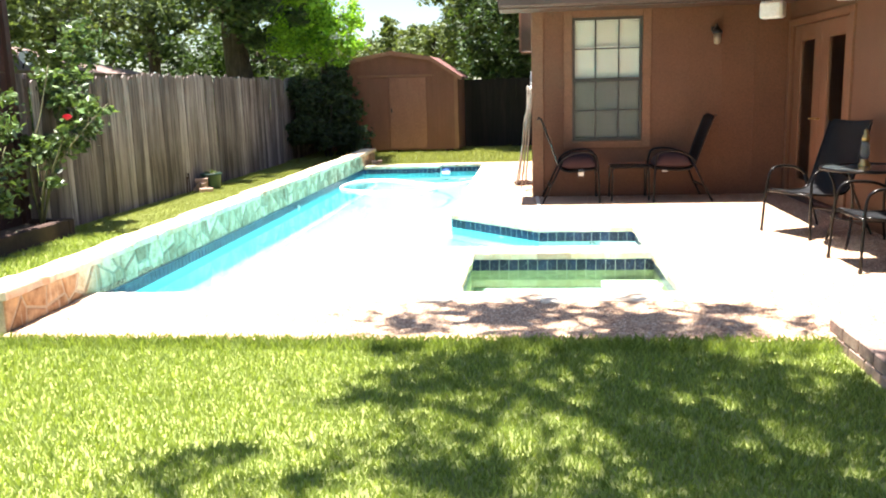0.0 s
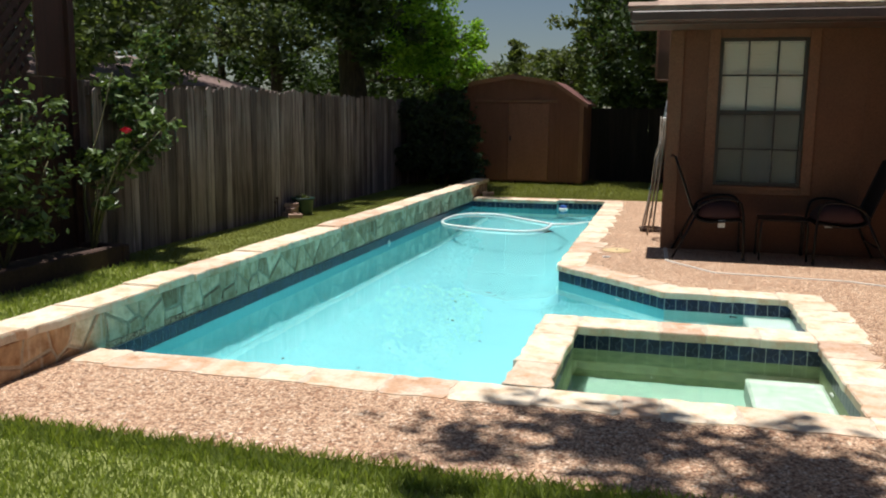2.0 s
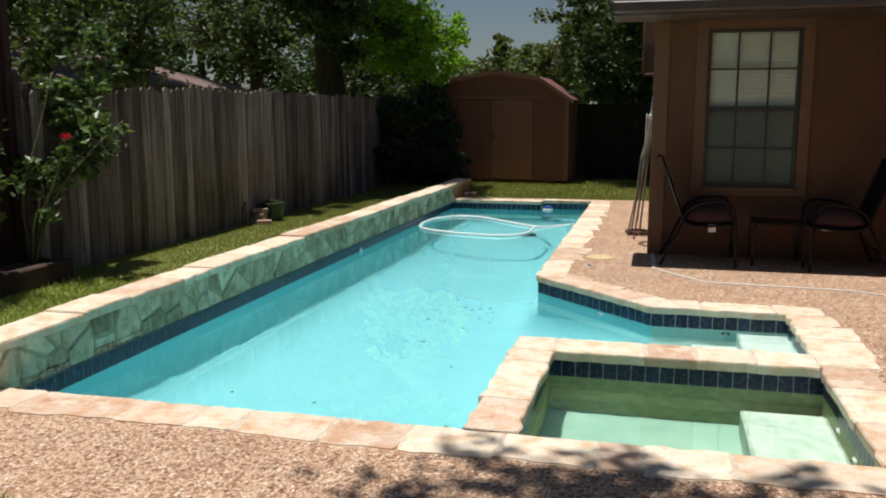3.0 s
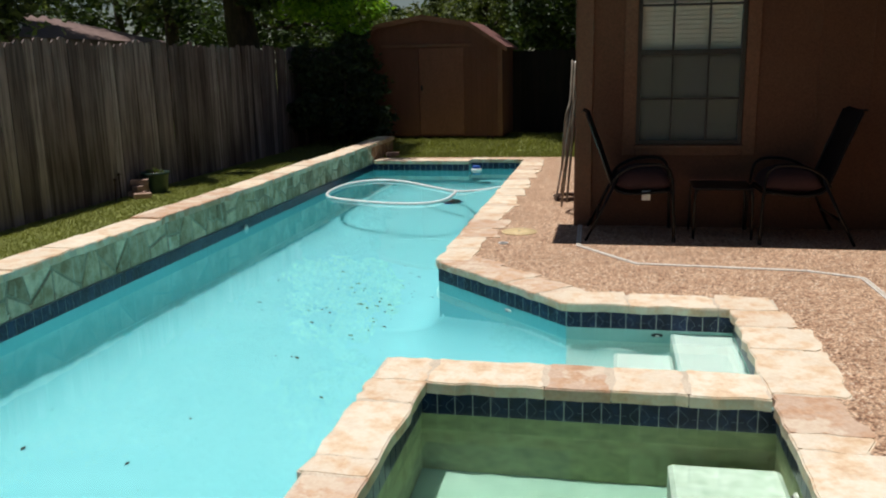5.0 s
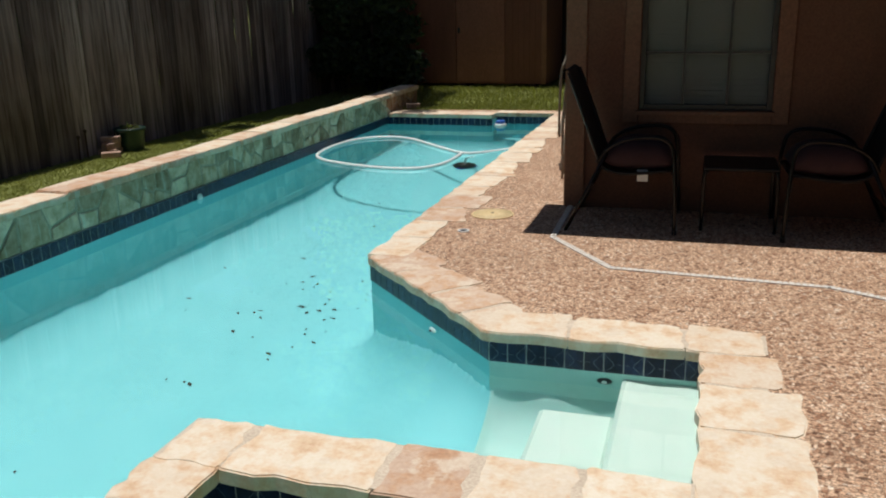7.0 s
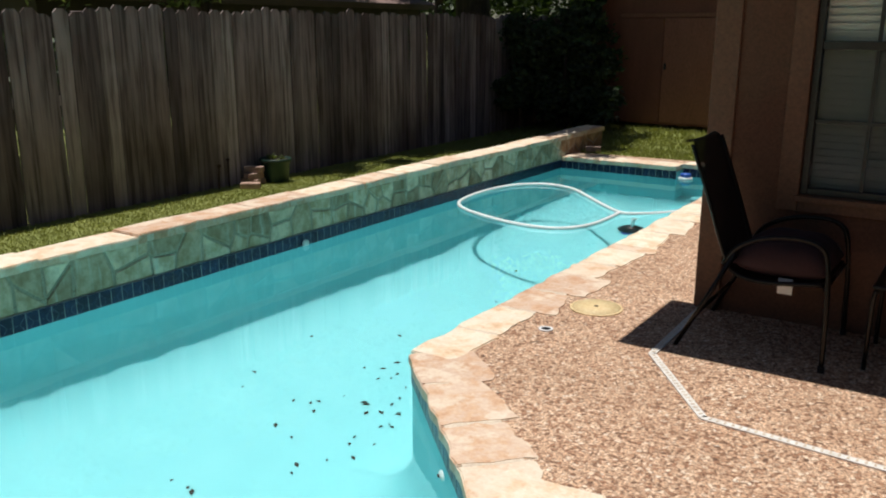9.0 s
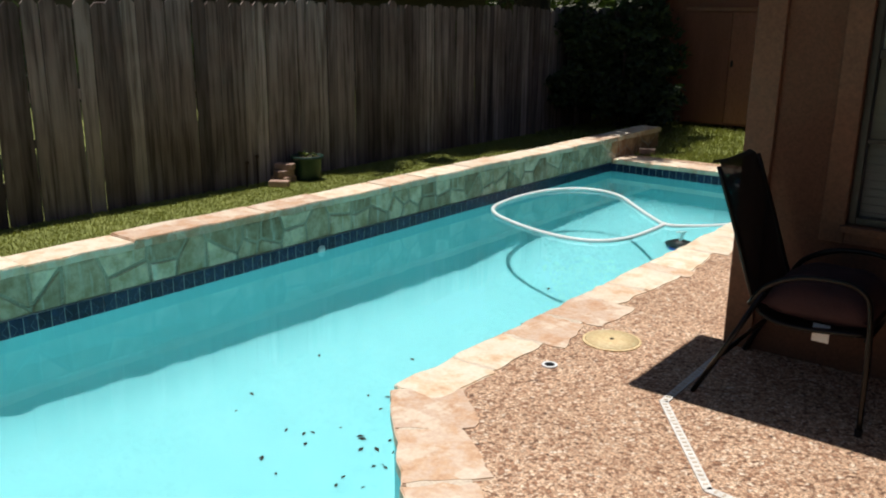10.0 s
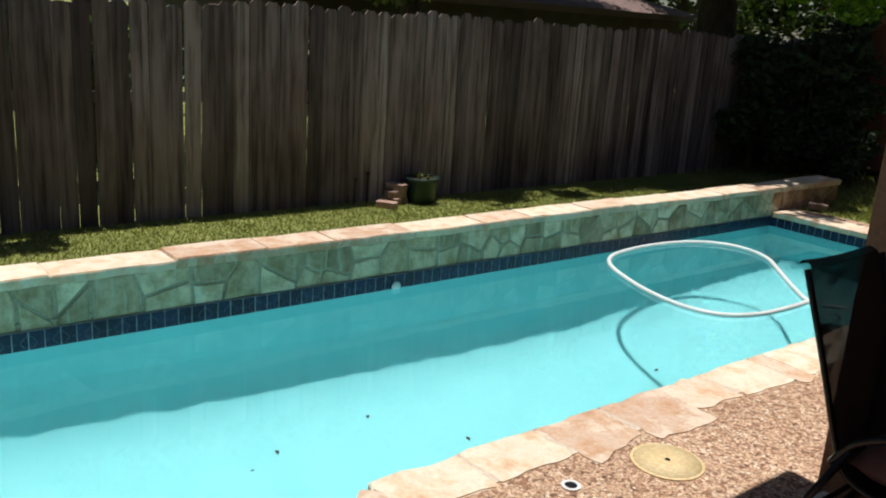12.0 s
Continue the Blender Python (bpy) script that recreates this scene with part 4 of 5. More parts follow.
    part("cap", lathe([(0.032, 0.222), (0.034, 0.25), (0.018, 0.28), (0.02, 0.31), (0.0, 0.325)], 16), M_BRASS, t, smooth=True)


lantern((3.66, 7.30, 0.681))


# ---- fittings on the house ----
M_DULL = plain("dusty_amber_glass", (0.34, 0.25, 0.17), 0.3)


def wall_lamp():
    t = thing("wall_lamp", "black wall lantern with a dusty amber globe", "wall lamp", (3.07, HOUSE_Y, 2.11))
    part("back_plate", lathe([(0.055, -0.03), (0.055, 0.03)], 16), M_BLACK, t)
    part("arm", tube(smooth_line([(0, 0, 0), (0, -0.07, 0.05), (0, -0.12, 0.03), (0, -0.125, -0.01)], 4), 0.012, 8), M_BLACK, t, smooth=True)
    part("hood", lathe([(0.02, 0.02), (0.06, -0.03), (0.062, -0.06), (0.0, -0.06)], 18, (0, -0.125)), M_BLACK, t, smooth=True)
    part("globe", lathe([(0.0, -0.20), (0.03, -0.19), (0.045, -0.14), (0.042, -0.062)], 18, (0, -0.125)), M_DULL, t, "dusty amber glass globe", smooth=True)


wall_lamp()


def speaker(at, turn):
    t = thing("outdoor_speaker", "white box loudspeaker hung under the soffit", "loudspeaker", at, turn, "soffit speakers")
    part("cabinet", box(-0.13, 0.13, -0.08, 0.08, -0.10, 0.10, 0.025), M_WHITE, t)
    part("grille", box(-0.11, 0.11, -0.088, -0.081, -0.08, 0.08, 0.006), M_DRAIN, t, "pale perforated grille")
    part("bracket", tube([(0, 0.0, 0.095), (0, 0.0, 0.238)], 0.015, 8), M_WHITE, t)


speaker((3.52, 9.95, 2.25), -35)
speaker((3.64, 7.8, 2.25), -60)


def pool_tools():
    """Poles and nets leaning on the corner of the house."""
    base = [(0.50, 12.2, 0.745, 12.05, 1.50), (0.58, 11.8, 0.745, 11.7, 1.42), (0.53, 12.6, 0.745, 12.5, 1.66)]
    for i, (xa, ya, xb, yb, z) in enumerate(base):
        t = thing("pool_pole", ("grey telescopic pool pole", "dull tan pool brush pole", "dull tan pool net pole")[i] + " leaning on the house wall", "pole", group="pool tools")
        top = Vector((xb, yb, z))
        foot = Vector((xa, ya, 0.015))
        part("shaft", tube([foot, top], 0.011, 8), (M_METALPOLE, M_POLE, M_POLE)[i], t, smooth=True)
        part("grip", tube([foot.lerp(top, 0.86), top + (top - foot).normalized() * 0.02], 0.019, 8), M_BLACK if i == 1 else M_METALPOLE, t, smooth=True)
    t = thing("vacuum_hose", "dull tan ribbed pool hose hung in loops from a wall hook", "hose")
    part("hook", box(0.70, 0.764, 11.55, 11.58, 1.42, 1.46, 0.006), M_WHITE, t, "white metal hook")
    for k in range(3):
        x = 0.735 - 0.026 * k
        w, low = 0.10 + 0.035 * k, 0.10 + 0.16 * (k % 3)
        ring = [(x, 11.565, 1.445 + 0.012 * k), (x - 0.01, 11.565 + w, 1.15), (x - 0.05, 11.565 + w * 1.3, 0.55 + low), (x - 0.09, 11.565, low), (x - 0.05, 11.565 - w * 1.2, 0.5 + low), (x - 0.01, 11.565 - w, 1.1), (x, 11.562, 1.44 + 0.012 * k)]
        part("hose_loop", tube(smooth_line(ring, 6), 0.010, 8), M_POLE, t, smooth=True)
    t = thing("garden_hose", "coiled dark garden hose lying by the house corner", "hose")
    pts = [(0.62 + (0.14 + 0.012 * math.sin(k * 0.9)) * math.cos(k * 0.5), 12.35 + 0.20 * math.sin(k * 0.5), 0.02 + 0.006 * (k // 12)) for k in range(50)]
    part("coil", tube(pts, 0.012, 6), M_BEDWALL, t, smooth=True)


M_POLE = surface("weathered_tan_plastic", (0.15, 0.12, 0.09), (0.26, 0.21, 0.16), 9, 60, 0.7, relief=0.05)
M_METALPOLE = surface("grey_aluminium", (0.24, 0.24, 0.25), (0.36, 0.36, 0.37), 6, 60, 0.4, metal=0.8, relief=0.03)
pool_tools()


# ---- on the deck ----
def drain_channel():
    t = thing("deck_drain", "narrow white slotted drain channel set in the deck", "drain", kind="structure")
    line = [(0.80, 10.95), (0.82, 9.97), (1.26, 9.38), (2.42, 9.29), (2.74, 9.12), (2.80, 6.0)]
    for (xa, ya), (xb, yb) in zip(line, line[1:]):
        a, b = Vector((xa, ya)), Vector((xb, yb))
        d = (b - a).normalized()
        n = Vector((-d.y, d.x)) * 0.019
        strip = slab([(a - d * 0.006 - n)[:], (b - n)[:], (b + n)[:], (a - d * 0.006 + n)[:]], -0.02, 0.007)
        part("channel", strip, M_DRAIN, t)
        slots = bmesh.new()
        s = 0.03
        while s < (b - a).length - 0.02:
            p = a + d * s
            q = pose(p.x, p.y, 0.0085, 0, 0, math.degrees(math.atan2(d.y, d.x)))
            add_box(slots, -0.004, 0.004, -0.009, 0.009, -0.0015, 0.0015, 0, q)
            s += 0.032
        tagged(part("slots", slots, M_MORTAR, t), kind="stuff")


drain_channel()


def skimmer_lid(at):
    t = thing("skimmer_lid", "round yellowed plastic skimmer lid in the deck", "lid", at)
    part("rim", lathe([(0.155, 0.0), (0.155, 0.006), (0.142, 0.008), (0.142, 0.0)], 36), M_LID, t)
    part("disc", lathe([(0.14, 0.0), (0.14, 0.010), (0.02, 0.013), (0.0, 0.013)], 36), M_LID, t, smooth=True)
    part("finger_hole", lathe([(0.012, 0.0131), (0.012, 0.0145), (0.0, 0.0145)], 12), M_BLACK, t)


skimmer_lid((0.285, 10.50, 0.0))


def umbrella_sleeve(at):
    t = thing("umbrella_sleeve", "small open white-rimmed sleeve in the deck", "deck sleeve", at)
    part("rim", lathe([(0.040, 0.0), (0.040, 0.008), (0.026, 0.008), (0.026, 0.001)], 20), M_WHITE, t)
    part("hole", lathe([(0.0255, 0.0005), (0.0255, 0.004), (0.0, 0.004)], 20), M_BLACK, t)


umbrella_sleeve((0.205, 10.0, 0.0))


# ---- grass strip: flower pot and loose bricks ----
def flower_pot(at):
    t = thing("flower_pot", "dark green plastic pot with a pale sprouting plant on the grass", "flower pot", at)
    part("pot", lathe([(0.125, 0.0), (0.132, 0.02), (0.158, 0.22), (0.174, 0.226), (0.176, 0.256), (0.164, 0.259), (0.157, 0.235), (0.0, 0.23)], 24), M_POT, t, smooth=True)
    part("soil", lathe([(0.155, 0.236), (0.06, 0.246), (0.0, 0.244)], 18), M_EARTH, t)
    part("foliage", leaf_cloud([((0, 0, 0.27), 0.12)], 60, 0.045, 21, 6), M_LEAF_OLIVE, t, "pale yellow-green leaves")


def leaf_cloud(blobs, count, size, seed, clumps=30, flat=0.75):
    """Many small leaves gathered in clumps round the blobs (centre, radius)."""
    r = np.random.RandomState(seed)
    vol = np.array([b[1] ** 2.2 for b in blobs])
    pick = r.choice(len(blobs), clumps * len(blobs), p=vol / vol.sum())
    centre = np.array([b[0] for b in blobs], float)[pick]
    rad = np.array([b[1] for b in blobs], float)[pick]
    d = r.normal(size=(len(pick), 3))
    d /= np.linalg.norm(d, axis=1)[:, None]
    d[:, 2] *= flat
    cl = centre + d * (rad * r.uniform(0.35, 1.0, len(pick)))[:, None]
    spread = rad * r.uniform(0.08, 0.21, len(pick))
    k = r.randint(0, len(pick), count)
    p = cl[k] + r.normal(size=(count, 3)) * spread[k][:, None] * np.array([1, 1, 0.7])
    u = r.normal(size=(count, 3))
    u[:, 2] *= 0.6
    u /= np.linalg.norm(u, axis=1)[:, None]
    v = np.cross(u, r.normal(size=(count, 3)))
    v /= np.linalg.norm(v, axis=1)[:, None]
    s = (size * r.uniform(0.6, 1.3, count))[:, None]
    n = np.cross(u, v) * s * 0.12
    verts = np.stack([p - u * s * 0.5, p + v * s * 0.28 + n, p + u * s * 0.55, p - v * s * 0.28 + n], 1).reshape(-1, 3)
    return verts, np.arange(count * 4).reshape(-1, 4)


def leaf_part(name, cloud, mat, parent, label=""):
    verts, faces = cloud
    me = bpy.data.meshes.new(name)
    me.from_pydata(verts.tolist(), [], faces.tolist())
    me.materials.append(mat)
    ob = new(name, me)
    ob.parent = parent
    return tagged(ob, label) if label else ob


def part_any(name, what, mat, parent, label="", smooth=False):
    return leaf_part(name, what, mat, parent, label) if isinstance(what, tuple) else mesh_object(name, what, mat, parent, label, smooth)


part = part_any
flower_pot((-4.40, 12.66, LAWN))


def loose_bricks():
    me = None
    r = random.Random(4)
    for i, (x, y, z, a) in enumerate(((-4.48, 12.36, 0, 10), (-4.32, 12.20, 0, 35), (-4.49, 12.46, 0, -8), (-4.45, 12.38, 0.066, 80), (-4.47, 12.41, 0.132, 20))):
        t = tagged(new("loose_brick"), "worn red brick stacked by the flower pot", "brick", "loose bricks")
        t.matrix_basis = pose(x, y, LAWN + z, 0, 0, a)
        if me is None:
            ob = part("brick", box(-0.1, 0.1, -0.047, 0.047, 0, 0.064, 0.006), M_BRICK, t)
            me = ob.data
        else:
            ob = new("brick", me)
            ob.parent = t


loose_bricks()
far_brick = tagged(new("loose_brick"), "worn red brick lying at the stone wall's end", "brick", "loose bricks")
far_brick.matrix_basis = pose(-2.42, 16.62, LAWN, 0, 0, 25)
part("brick", box(-0.1, 0.1, -0.047, 0.047, 0.02, 0.09, 0.006), M_BRICK, far_brick)


def garden_stake(at, height, lean):
    t = thing("garden_stake", "thin dark stake standing in the grass by the fence", "stake", at, group="garden stakes")
    part("rod", tube([(0, 0, -0.05), (lean, 0.01, height)], 0.009, 6), M_BEDWALL, t)
    part("stake_tip", lathe([(0.018, height - 0.02), (0.02, height), (0.0, height + 0.012)], 8, (lean, 0.01)), M_BEDWALL, t)


garden_stake((-4.52, 11.95, LAWN), 0.26, 0.01)
garden_stake((-4.55, 12.12, LAWN), 0.30, -0.01)


# ---- planting bed and roses ----
def planting_bed():
    t = thing("planting_bed", "raised planting bed edged with dark timber", "planter", kind="structure")
    part("edging", box(-4.40, -4.29, 3.0, 8.15, -0.1, 0.17, 0.012), M_BEDWALL, t)
    part("edging", box(SCREEN_X + 0.03, -4.285, 8.152, 8.26, -0.1, 0.165, 0.012), M_BEDWALL, t)
    part("bed_soil", box(SCREEN_X + 0.03, -4.402, 3.0, 8.15, -0.1, 0.12), M_EARTH, t)


planting_bed()


def rose(label, foot, canes, blobs, leaves, size, seed, blooms=()):
    t = thing("rose_bush", label, "rose bush", foot, group="roses")
    for c in canes:
        pts = smooth_line(c, 5)
        part("cane", tube(pts, 0.01, 6, False, [0.014 - 0.010 * i / len(pts) for i in range(len(pts))]), M_STEM, t, smooth=True)
    part("foliage", leaf_cloud(blobs, leaves, size, seed, 11), M_LEAF_ROSE, t, "glossy green leaves")
    r = random.Random(seed)
    for bx, by, bz in blooms:
        bm = bmesh.new()
        for ring, (reach, rise, count) in enumerate(((0.012, 0.034, 4), (0.026, 0.030, 5), (0.040, 0.020, 6), (0.050, 0.006, 7))):
            for k in range(count):
                a = 2 * math.pi * (k + 0.37 * ring) / count + r.uniform(-0.1, 0.1)
                half = math.pi / count * 1.25
                low = [bm.verts.new((bx + 0.006 * math.cos(a + d), by + 0.006 * math.sin(a + d), bz - 0.03)) for d in (-half, half)]
                mid = [bm.verts.new((bx + reach * math.cos(a + d), by + reach * math.sin(a + d), bz - 0.004)) for d in (-half, 0, half)]
                top = [bm.verts.new((bx + reach * 1.12 * math.cos(a + d), by + reach * 1.12 * math.sin(a + d), bz + rise * f)) for d, f in ((-half * 0.7, 0.8), (0, 1.1), (half * 0.7, 0.8))]
                bm.faces.new((low[0], low[1], mid[2], mid[1], mid[0]))
                for u in (0, 1):
                    bm.faces.new((mid[u], mid[u + 1], top[u + 1], top[u]))
        part("bloom", bm, M_PETAL, t, "crimson rose bloom")


rose("tall leggy rose with a crimson bloom before the fence", (-4.52, 8.0, 0.12),
     [[(0, 0, 0), (0.05, 0.1, 0.5), (0.1, 0.3, 1.0), (0.05, 0.75, 1.6), (0.05, 1.15, 2.2)], [(0.02, 0, 0), (0.15, 0.15, 0.6), (0.4, 0.35, 1.0), (0.56, 0.64, 1.28)], [(0, 0.02, 0), (-0.05, 0, 0.6), (0.05, 0.15, 1.2), (0.1, 0.3, 1.7)], [(0, 0, 0), (0.1, -0.05, 0.4), (0.15, 0.1, 0.8)], [(0.03, 0, 0), (0.15, 0.02, 0.5), (0.28, 0.07, 0.85), (0.40, 0.04, 1.13)]],
     [((0.05, 1.12, 2.1), 0.24), ((0.06, 0.85, 1.75), 0.30), ((0.1, 0.55, 1.45), 0.32), ((0.2, 0.55, 1.05), 0.36), ((0.42, 0.45, 1.2), 0.24), ((0.1, 0.2, 0.85), 0.28), ((0.55, 0.60, 1.24), 0.13), ((0.15, 0.1, 0.5), 0.2), ((0.32, 0.12, 1.05), 0.16)], 2700, 0.09, 31, [(0.4, 0.04, 1.15)])
rose("dense dark rose bush against the red screen", (-4.55, 6.9, 0.12),
     [[(0, 0, 0), (0.1, 0.1, 0.6), (0.1, 0.2, 1.3)], [(0, 0, 0), (0.05, -0.2, 0.6), (0.1, -0.3, 1.2)], [(0, 0, 0), (0.2, 0.1, 0.5), (0.25, 0.3, 0.9)]],
     [((0.1, 0.1, 1.25), 0.42), ((0.15, 0.25, 0.9), 0.42), ((0.1, -0.25, 1.0), 0.45), ((0.1, 0.1, 0.5), 0.45), ((0.12, 0.5, 1.0), 0.25)], 1900, 0.08, 32)
rose("low broad-leaved young plant in the planting bed", (-4.52, 5.9, 0.12), [[(0, 0, 0), (0.05, 0.05, 0.25)]], [((0.05, 0.0, 0.25), 0.2)], 160, 0.10, 33)


# ---- trees ----
def tree(label, foot, trunk, radius, blobs, mat, leaves, size, seed, clumps=45, limbs=5):
    t = thing("tree", label, "tree", foot)
    top = Vector(trunk[-1])
    pts = smooth_line(trunk, 5)
    part("trunk", tube(pts, radius, 12, False, [radius * (1.25 - 0.75 * i / len(pts)) for i in range(len(pts))]), M_BARK, t, smooth=True)
    r = random.Random(seed)
    for c, rad in blobs[:limbs]:
        c = Vector(c)
        s = Vector(pts[int(len(pts) * r.uniform(0.45, 0.9))])
        q = s.lerp(c, 0.5) + Vector((r.uniform(-0.3, 0.3), r.uniform(-0.3, 0.3), 0.2))
        ln = smooth_line([s, q, c + (c - s) * 0.15], 5)
        part("limb", tube(ln, 0.05, 8, False, [radius * (0.42 - 0.34 * i / len(ln)) for i in range(len(ln))]), M_BARK, t, smooth=True)
        for k in range(3):
            e = c + Vector((r.uniform(-1, 1), r.uniform(-1, 1), r.uniform(-0.5, 0.8))) * rad * 0.8
            part("twig", tube([ln[-3], ln[-3].lerp(e, 0.5) + Vector((0, 0, 0.1)), e], 0.02, 5, False, [radius * 0.12, radius * 0.08, radius * 0.03]), M_BARK, t)
    part("crown", leaf_cloud(blobs, leaves, size, seed, clumps), mat, t)
    return t


# The high blobs towards -y are an unseen canopy, added to shade the fence.
tree("large dark oak with a thick trunk behind the fence", (-6.3, 19.8, LAWN), [(0, 0, 0), (0.05, 0, 1.6), (-0.1, 0.05, 3.2), (0.1, 0, 5.0)], 0.33,
     [((0.3, -0.5, 5.6), 2.2), ((-2.2, -1.0, 5.0), 1.6), ((0.2, 1.2, 5.8), 1.6), ((-1.2, 1.8, 4.8), 1.6), ((1.2, -1.6, 4.9), 1.2), ((2.0, -2.6, 5.2), 1.3), ((1.0, 1.0, 3.6), 0.9), ((0.8, -2.2, 3.4), 1.0), ((0.9, -1.0, 3.2), 1.0), ((0.5, -3.0, 4.0), 1.0), ((1.5, -4.0, 5.0), 1.0), ((2.4, -2.4, 5.6), 0.9), ((2.9, -3.0, 5.4), 1.0), ((0.9, -4.4, 5.2), 1.2), ((0.3, -5.8, 5.3), 1.1), ((0.2, -3.2, 4.6), 1.2), ((1.0, -5.2, 4.9), 1.0), ((0.7, -3.6, 4.9), 1.1), ((0.9, -6.6, 5.2), 1.0)], M_LEAF_OAK, 35000, 0.17, 41, 18)
# Its last four blobs hang above the view, added to shade the corner shrub.
tree("bright green low-hanging tree in the fence corner", (-4.45, 20.7, LAWN), [(0, 0, 0), (0.05, 0, 1.2), (0, 0.1, 2.6), (0.1, 0, 3.6)], 0.10,
     [((0.0, -0.3, 3.0), 0.9), ((0.55, -0.1, 3.2), 0.65), ((-0.6, -0.5, 2.8), 0.8), ((0.8, -0.3, 2.6), 0.5), ((-0.5, 0.2, 3.9), 0.9), ((0.2, -0.9, 2.5), 0.6), ((-0.3, -1.4, 3.3), 0.8), ((0.95, -1.3, 2.5), 0.45), ((0.6, -1.5, 2.2), 0.4), ((0.4, -2.2, 4.6), 0.9), ((0.2, -3.3, 4.9), 0.9), ((-0.6, -2.9, 4.7), 0.9), ((1.2, -2.4, 4.9), 0.7)], M_LEAF_BRIGHT, 15500, 0.12, 42, 20)
tree("airy olive-green tree beyond the shed", (-2.5, 27.5, LAWN), [(0, 0, 0), (0.1, 0, 1.5), (-0.1, 0, 3.2)], 0.13,
     [((0, 0, 2.9), 1.1), ((-1.2, 0.3, 2.5), 0.9), ((1.1, 0.2, 3.0), 1.0), ((0.2, 0, 2.0), 1.0), ((1.2, 0, 4.2), 1.1), ((0.4, 0, 4.0), 0.9), ((1.3, 0, 5.4), 1.2), ((2.4, 0.2, 4.6), 1.0)], M_LEAF_OLIVE, 7500, 0.16, 43, 18)
tree("tall dark green tree behind the house corner", (0.9, 24.6, LAWN), [(0, 0, 0), (0.1, 0, 1.6), (-0.05, 0, 3.4), (0, 0, 5.2)], 0.2,
     [((0, 0, 4.2), 1.4), ((-1.1, -0.2, 3.3), 1.1), ((1.0, 0, 3.1), 1.2), ((-0.4, 0, 5.4), 1.3), ((-0.9, 0.2, 2.1), 0.9), ((0.8, -0.3, 1.7), 1.0), ((-1.5, 0.2, 4.5), 0.7), ((-0.4, -3.8, 4.0), 1.2), ((-1.6, -3.2, 4.3), 1.0), ((-0.7, -4.7, 3.5), 1.0), ((-1.2, -4.0, 3.2), 0.9), ((-0.2, -3.0, 2.8), 1.0), ((-0.9, -1.6, 2.8), 1.0), ((-0.7, -2.3, 1.9), 0.9), ((-1.5, -2.1, 2.3), 0.8), ((0.3, -2.1, 1.6), 0.9), ((-2.0, -1.8, 1.7), 0.8)], M_LEAF_OAK, 25000, 0.16, 44, 20)
tree("grey-green leafy tree over the neighbouring garden", (-8.4, 15.2, LAWN), [(0, 0, 0), (0, 0.1, 1.8), (0.1, 0, 3.4)], 0.18,
     [((0, 0, 3.6), 1.6), ((-0.8, 1.3, 3.3), 1.4), ((0.5, -1.4, 3.9), 1.4), ((-1.2, -1.2, 3.2), 1.3), ((0.3, 1.9, 4.6), 1.3), ((0.2, -0.6, 2.5), 1.2), ((0.5, -2.2, 2.7), 1.1)], M_LEAF_GREY, 8500, 0.16, 45, 13)
tree("dark low-branched tree past the fence corner", (-7.6, 25.2, LAWN), [(0, 0, 0), (0, 0.1, 1.2), (0.1, 0, 2.8)], 0.15,
     [((0, 0, 2.6), 1.4), ((1.1, 0.2, 2.3), 1.2), ((-1.2, 0.1, 2.6), 1.3), ((2.1, 0.2, 2.9), 1.1), ((-2.3, 0.3, 2.4), 1.1)], M_LEAF_OAK, 8000, 0.16, 49, 22)
tree("grey-green tree beyond the neighbouring roof", (-11.5, 26.5, LAWN), [(0, 0, 0), (0.1, 0, 2.0), (0, 0, 4.4)], 0.22,
     [((0, 0, 4.6), 2.1), ((2.0, 0.5, 3.9), 1.7), ((-2.0, 0.3, 4.0), 1.8), ((0.8, -0.5, 2.9), 1.4), ((3.4, 0, 4.6), 1.5)], M_LEAF_GREY, 7000, 0.2, 46, 13)
tree("dark tree behind the red screen", (-7.6, 10.4, LAWN), [(0, 0, 0), (0, 0.1, 1.8), (0.1, 0, 3.4)], 0.2,
     [((0, 0, 3.9), 1.5), ((-0.6, 1.4, 3.4), 1.3), ((-1.0, -1.2, 3.6), 1.5), ((0.4, 1.2, 4.6), 1.2)], M_LEAF_OAK, 6000, 0.15, 47, 14)
for k, (x, y, s, mm) in enumerate(((-17, 33, 1.15, M_LEAF_OAK), (-9, 34, 0.85, M_LEAF_OLIVE), (-4.6, 36, 0.75, M_LEAF_OAK), (3.5, 31, 1.25, M_LEAF_OAK), (-21, 24, 1.3, M_LEAF_OLIVE), (-14.5, 11, 1.2, M_LEAF_OAK), (7.5, 27, 1.2, M_LEAF_OAK))):
    tree("distant leafy tree past the gardens", (x, y, LAWN), [(0, 0, 0), (0.1, 0, 2.0), (0, 0, 4.0)], 0.22,
         [((0, 0, 3.6 * s), 2.2 * s), ((2.0 * s, 0.3, 3.0 * s), 1.6 * s), ((-2.0 * s, 0.4, 3.2 * s), 1.7 * s), ((0.4, -0.4, 2.0 * s), 1.7 * s), ((1.2, 0.3, 5.0 * s), 1.4 * s)], mm, 5500, 0.27, 60 + k, 16, 3)
tree("spreading shade tree over the lawn", (3.0, -1.4, LAWN), [(0, 0, 0), (-0.1, 0.2, 2.6), (-0.6, 1.0, 5.6), (-1.6, 2.8, 7.6)], 0.19,
